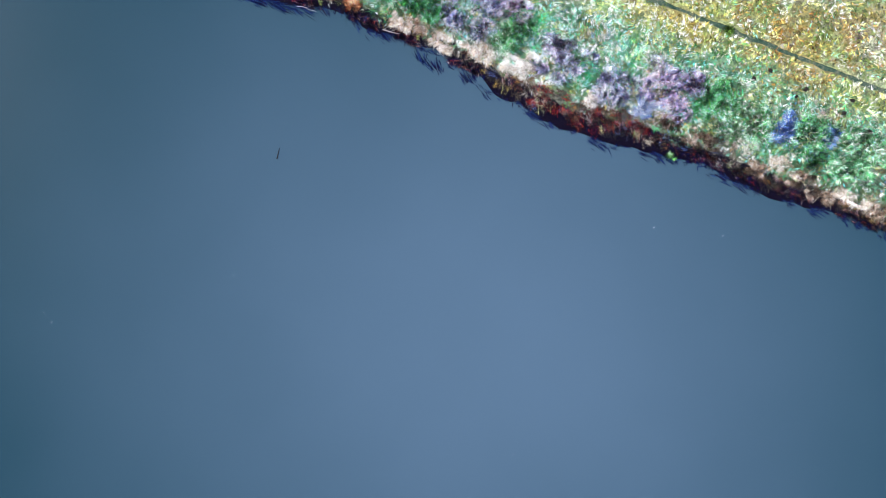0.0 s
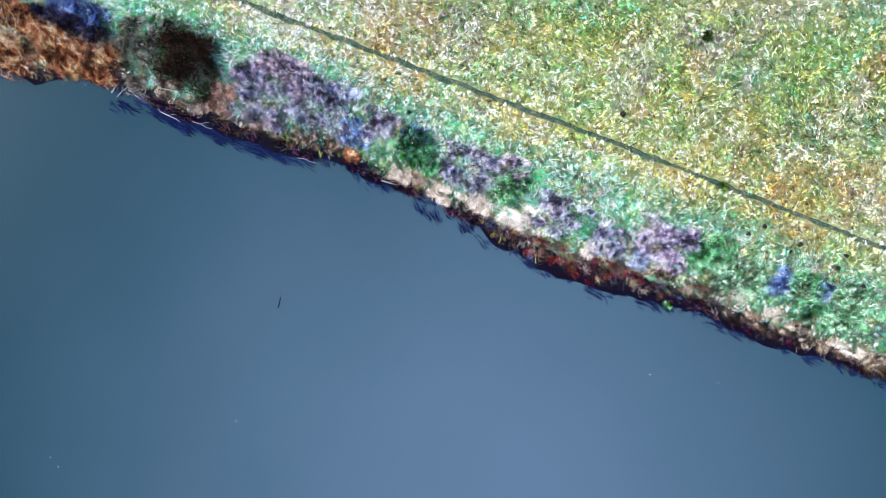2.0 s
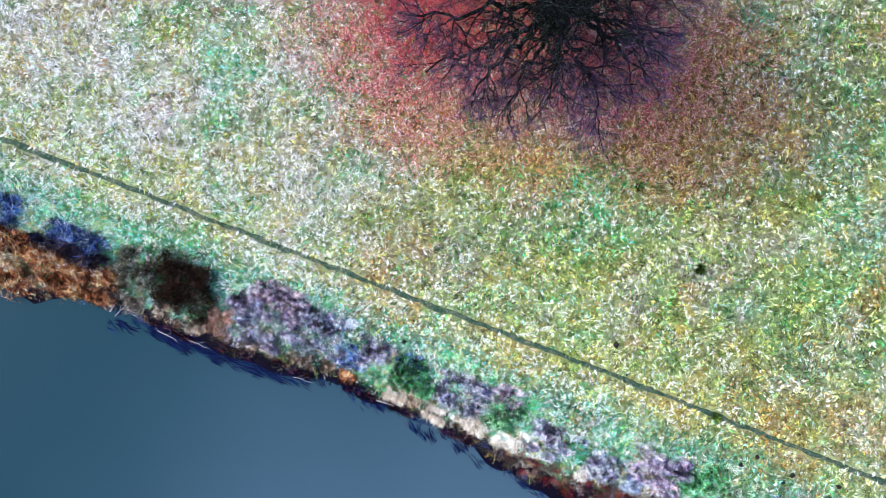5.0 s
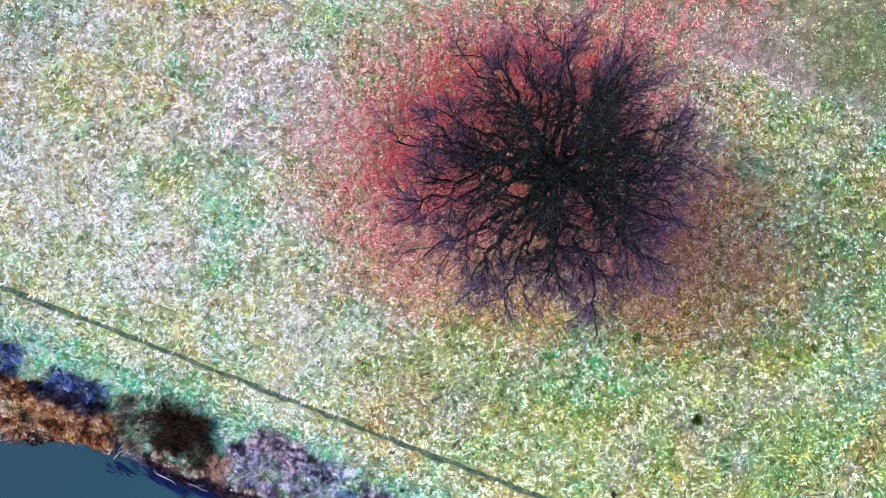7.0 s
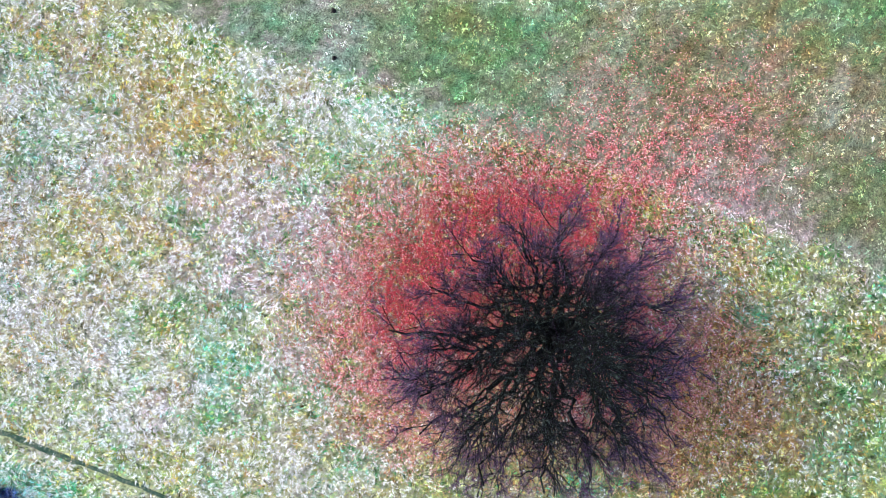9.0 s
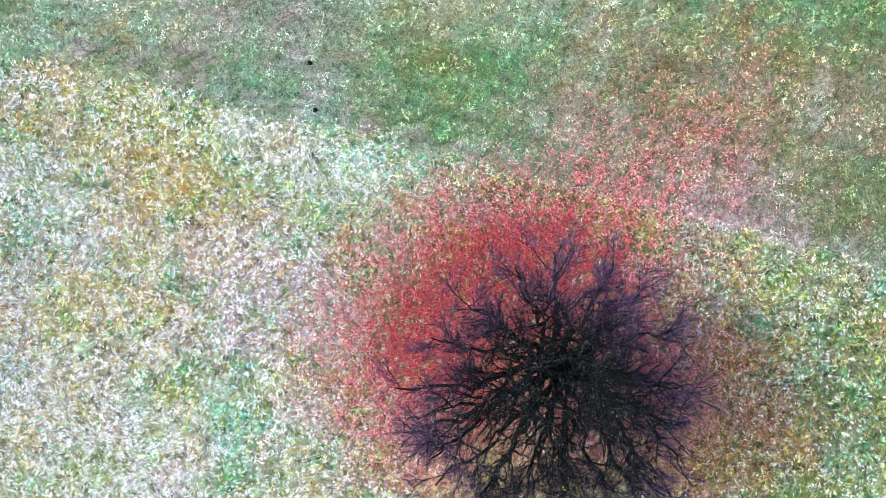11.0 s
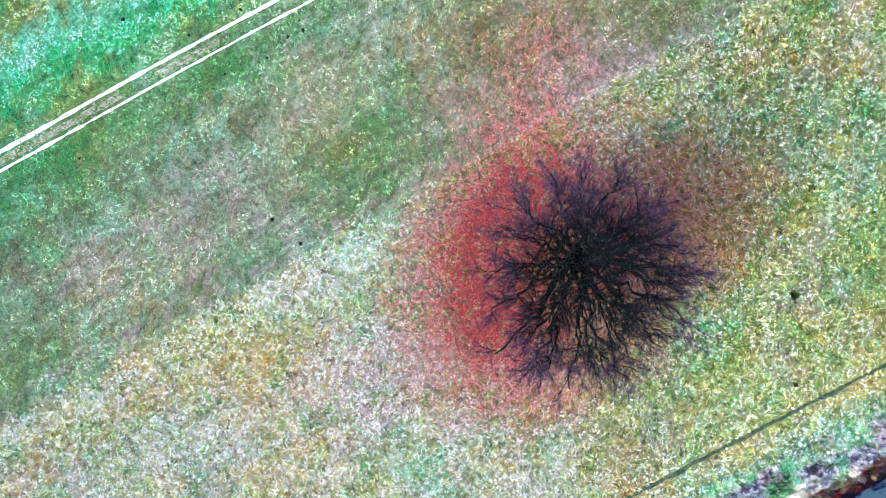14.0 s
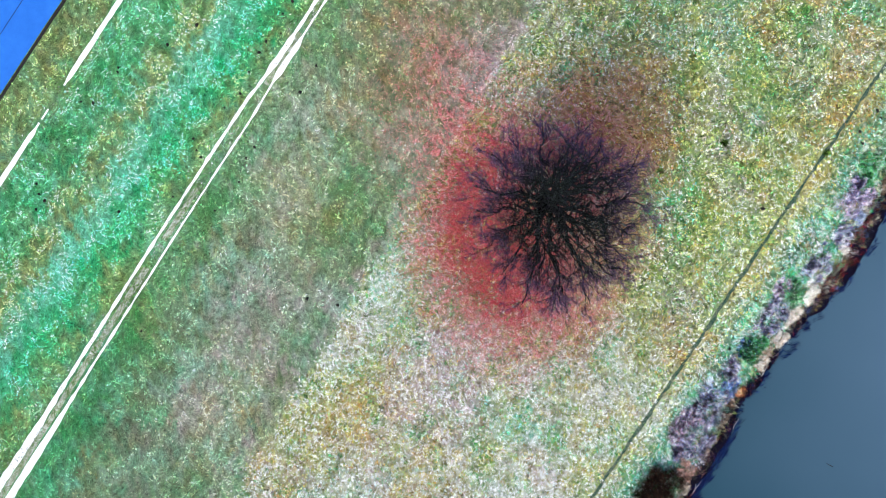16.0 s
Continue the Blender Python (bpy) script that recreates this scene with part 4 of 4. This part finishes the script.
s, n = scatter(-40, 44, -21.5, -13.6, 16)
keep = (n > shore(s) + 0.15) & (n < -15.6 + 1.8 * (waves(s, n, 2.2, 40) - 0.3))
s, n = s[keep], n[keep]
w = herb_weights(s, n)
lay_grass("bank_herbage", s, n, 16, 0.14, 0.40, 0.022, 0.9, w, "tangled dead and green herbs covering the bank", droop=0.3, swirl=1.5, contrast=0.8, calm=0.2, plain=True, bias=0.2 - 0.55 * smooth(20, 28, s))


# ---- weed in the water, driftwood, floating bits ----
def water_weed(s, n, rs, rn, count, lie, long, stray=0.16):
    """Streaks of weed that lie one way, in navy tones picked at random."""
    x, y = world_xy(s, n)
    thing = new("water_weed")
    thing.location, thing.rotation_euler = (float(x), float(y), WATER_Z), (0, 0, TURN)
    tagged(thing, "dark trailing weed at the water's surface", "water weed", "weed patches along the shore")
    hearts = 5 + count // 20
    which = rng.integers(0, hearts, count)
    heart = np.stack([rng.normal(0, rs * 0.6, hearts), rng.normal(0, rn * 0.5, hearts)], 1)[which]
    p = np.c_[heart + rng.normal(0, 0.12, (count, 2)), rng.uniform(0.004, 0.02, count)]
    turn = lie + rng.normal(0, 0.18, hearts)[which] + rng.normal(0, stray, count)
    way = np.stack([np.cos(turn), np.sin(turn), 0 * turn], 1)
    tint = mixed([(0.002, 0.003, 0.026), (0.006, 0.002, 0.012), (0.004, 0.010, 0.055), (0.010, 0.028, 0.075)], [1, 0.5, 0.9, 0.6], count)
    blades("weed_mat", p, way, long * rng.uniform(0.35, 1.3, count), rng.uniform(0.03, 0.07, count), 0.0, tint, SHOOTS, thing)["kind"] = "stuff"


for s, n, rs, rn, k in [(-14.9, -21.4, 0.7, 0.3, 60), (-12.6, -20.9, 1.0, 0.4, 200), (-10.8, -21.1, 1.4, 0.45, 320), (-9.0, -21.1, 1.2, 0.4, 240), (-6.4, -20.9, 1.4, 0.4, 240), (-4.6, -20.7, 0.9, 0.3, 110), (-2.7, -20.6, 0.5, 0.2, 40), (13.6, -21.5, 0.9, 0.3, 60), (18.4, -21.7, 0.7, 0.2, 50), (22.4, -21.0, 1.3, 0.35, 130), (26.6, -21.0, 0.5, 0.2, 36), (28.2, -21.0, 0.4, 0.15, 24), (33.4, -20.9, 0.5, 0.2, 30)]:
    water_weed(s, n, rs, rn, k, -0.15, 0.7)
for s, n, rs, rn, k in [(-0.9, -20.4, 0.25, 0.2, 12), (1.5, -20.4, 0.3, 0.3, 14), (2.5, -20.3, 0.3, 0.2, 14), (3.7, -20.4, 0.4, 0.2, 40), (6.1, -20.9, 0.35, 0.25, 24), (7.3, -21.0, 0.5, 0.25, 34), (9.4, -21.1, 0.35, 0.3, 30), (11.0, -21.6, 0.3, 0.15, 8), (15.2, -21.9, 0.4, 0.2, 14), (19.4, -21.2, 0.6, 0.25, 40)]:
    water_weed(s, n, rs, rn, k, 2.45, 0.75)
for i in range(34):
    s = -16 + 1.7 * i
    water_weed(s, float(shore(s)) - 0.22, 0.8, 0.16, 45, -0.3, 0.32, 0.6)


def driftwood(s, n, length, thick, turn, lift=0.05):
    x, y = world_xy(s, n)
    z = max(float(height(s, n)), WATER_Z) + lift
    d, pts = Vector((math.cos(turn), math.sin(turn), 0.03)), []
    for i in range(7):
        pts.append(d * length * (i / 6 - 0.5) + Vector((rng.normal(0, 0.04), rng.normal(0, 0.04), rng.normal(0, 0.015))) * length * 0.6)
    side = Vector((-d.y, d.x, 0.1)) * length * 0.2
    thick *= 0.65
    runs = [(pts, [thick * (1 - 0.1 * i) for i in range(7)]), ([pts[3], pts[3] + side * 0.6 + d * length * 0.12, pts[3] + side + d * length * 0.3], [thick * 0.5, thick * 0.35, thick * 0.15])]
    ob = tubes("driftwood", runs, DRIFT, 6)
    ob.location = (float(x), float(y), z)
    tagged(ob, "bleached forked driftwood branch lying at the shore", "driftwood", "driftwood along the shore")


for s, n, length, thick, turn in [(-15.2, -20.6, 1.0, 0.07, 0.7), (-11.8, -21.0, 1.6, 0.06, -0.5), (-9.5, -20.8, 1.5, 0.04, -0.4), (3.5, -19.9, 1.3, 0.06, -0.3), (13.2, -19.3, 0.9, 0.08, 0.3), (5.3, -20.0, 0.7, 0.05, -0.9), (-2.2, -20.5, 1.4, 0.03, -0.35), (-15.7, -20.4, 1.1, 0.09, 0.9), (-10.9, -19.9, 0.9, 0.07, -0.6)]:
    driftwood(s, n, length, thick, turn)


def fallen_log(s0, n0, s1, n1, thick):
    a, b = spot(s0, n0, thick), spot(s1, n1, thick + 0.15)
    pts = [a.lerp(b, i / 6) + Vector((0.06 * math.sin(2.1 * i), 0.05 * math.sin(1.3 * i), 0.03 * math.sin(1.7 * i))) for i in range(7)]
    stub = [pts[4], pts[4] + Vector((0.25, 0.1, 0.15)), pts[4] + Vector((0.4, 0.25, 0.2))]
    ob = tubes("fallen_log", [([p - a for p in pts], [thick * (1.1 - 0.08 * i) for i in range(7)]), ([p - a for p in stub], [thick * 0.4, thick * 0.3, thick * 0.2])], DRIFT, 8)
    ob.location = a
    tagged(ob, "pale barkless log fallen beside the dark shrub", "log")


fallen_log(-14.2, -16.2, -13.5, -18.1, 0.10)


def floating(name, s, n, length, thick, turn, mat, label, category):
    x, y = world_xy(s, n)
    d = Vector((math.cos(turn), math.sin(turn), 0))
    pts = [d * length * (i / 4 - 0.5) + Vector((0, rng.normal(0, 0.02), 0)) for i in range(5)]
    ob = tubes(name, [(pts, [thick, thick, thick * 0.9, thick * 0.7, thick * 0.3])], mat, 6)
    ob.location = (float(x), float(y), WATER_Z + thick * 0.3)
    tagged(ob, label, category)


bush("water_plant", 23.4, -20.9, 0.45, 0.2, 0.2, 260, 0.22, 0.018, [(0.04, 0.14, 0.03), (0.012, 0.04, 0.015), (0.30, 0.34, 0.20)], [1, 1.2, 0.25], "small green water plant at the waterline", "plant", stems=2, lumps=2)
floating("floating_stick", -0.6, -29.9, 0.75, 0.03, 1.3, SOIL, "dark stick floating on the river", "stick")
for s, n in [(-0.5, -38.4), (-11.3, -45.2), (-10.6, -45.6), (28.5, -24.5), (24.1, -25.6), (20.9, -42.9)]:
    floating("floating_leaf", s, n, 0.07, 0.025, 0.4, DRIFT, "small pale leaf floating on the river", "leaf")


# ---- molehills ----
def molehill(s, n, r):
    verts, faces, rings, sides = [], [], 5, 10
    for i in range(rings):
        k = i / (rings - 1)
        for j in range(sides):
            w = 2 * math.pi * j / sides
            a = r * (1 - k) * (1 + 0.25 * rng.normal()) + 0.01
            verts.append((a * math.cos(w), a * math.sin(w), r * 0.75 * math.sin(k * math.pi / 2) + 0.02 * rng.normal() - 0.04 * (i == 0)))
    for i in range(rings - 1):
        for j in range(sides):
            faces.append((i * sides + j, i * sides + (j + 1) % sides, (i + 1) * sides + (j + 1) % sides, (i + 1) * sides + j))
    faces.append(tuple((rings - 1) * sides + j for j in range(sides)))
    ob = mesh_object("molehill", verts, faces, SOIL)
    ob.location = spot(s, n, 0.06)
    tagged(ob, "small crumbly molehill of dark soil in grass", "molehill", "molehills in the grass")


HILLS = [(-14.0, 17.6), (-15.15, 20.4), (-9.25, 37.4), (-14.25, 36.8), (-26.8, 32.1), (-5.85, 32.8), (1.0, 32.1), (-21.6, 47.2), (-6.8, 48.35), (-0.1, 37.35), (4.7, 36.8), (6.4, 37.7),
         (-21.4, 48.0), (-20.7, 48.8), (-11.05, 48.5), (26.8, -14.1), (26.0, -14.9), (34.0, -15.4), (28.9, -15.0), (29.3, -14.4), (32.3, -14.0), (32.1, -14.9),
         (3.2, -15.4), (15.9, -10.7), (-7.2, 48.2), (-11.6, 49.6), (0.9, 44.2), (-2.3, 45.5), (3.3, 37.6), (2.0, 37.6), (-2.3, 36.9), (-8.5, 38.3), (-9.6, 36.7), (-22.8, 47.4), (-7.2, 32.9), (4.0, 32.2), (-9.5, 32.2), (-18.4, 40.4), (-4.3, 37.4), (7.9, 37.6), (-13.1, 32.6)]
for s, n in HILLS:
    molehill(s, n, float(rng.uniform(0.08, 0.17)))
for s, n, r in [(19.1, -4.3, 0.32), (23.5, -12.7, 0.22), (13.6, -0.8, 0.2)]:
    bush("dark_tussock", s, n, r, r, 0.3, 500, 0.3, 0.04, [(0.03, 0.06, 0.01), (0.06, 0.11, 0.02), (0.015, 0.02, 0.01)], [1, 1, 0.6], "dark green grass tussock in the meadow", "tussock", droop=0.3, stems=2, group="dark tussocks in the meadow", lumps=3)
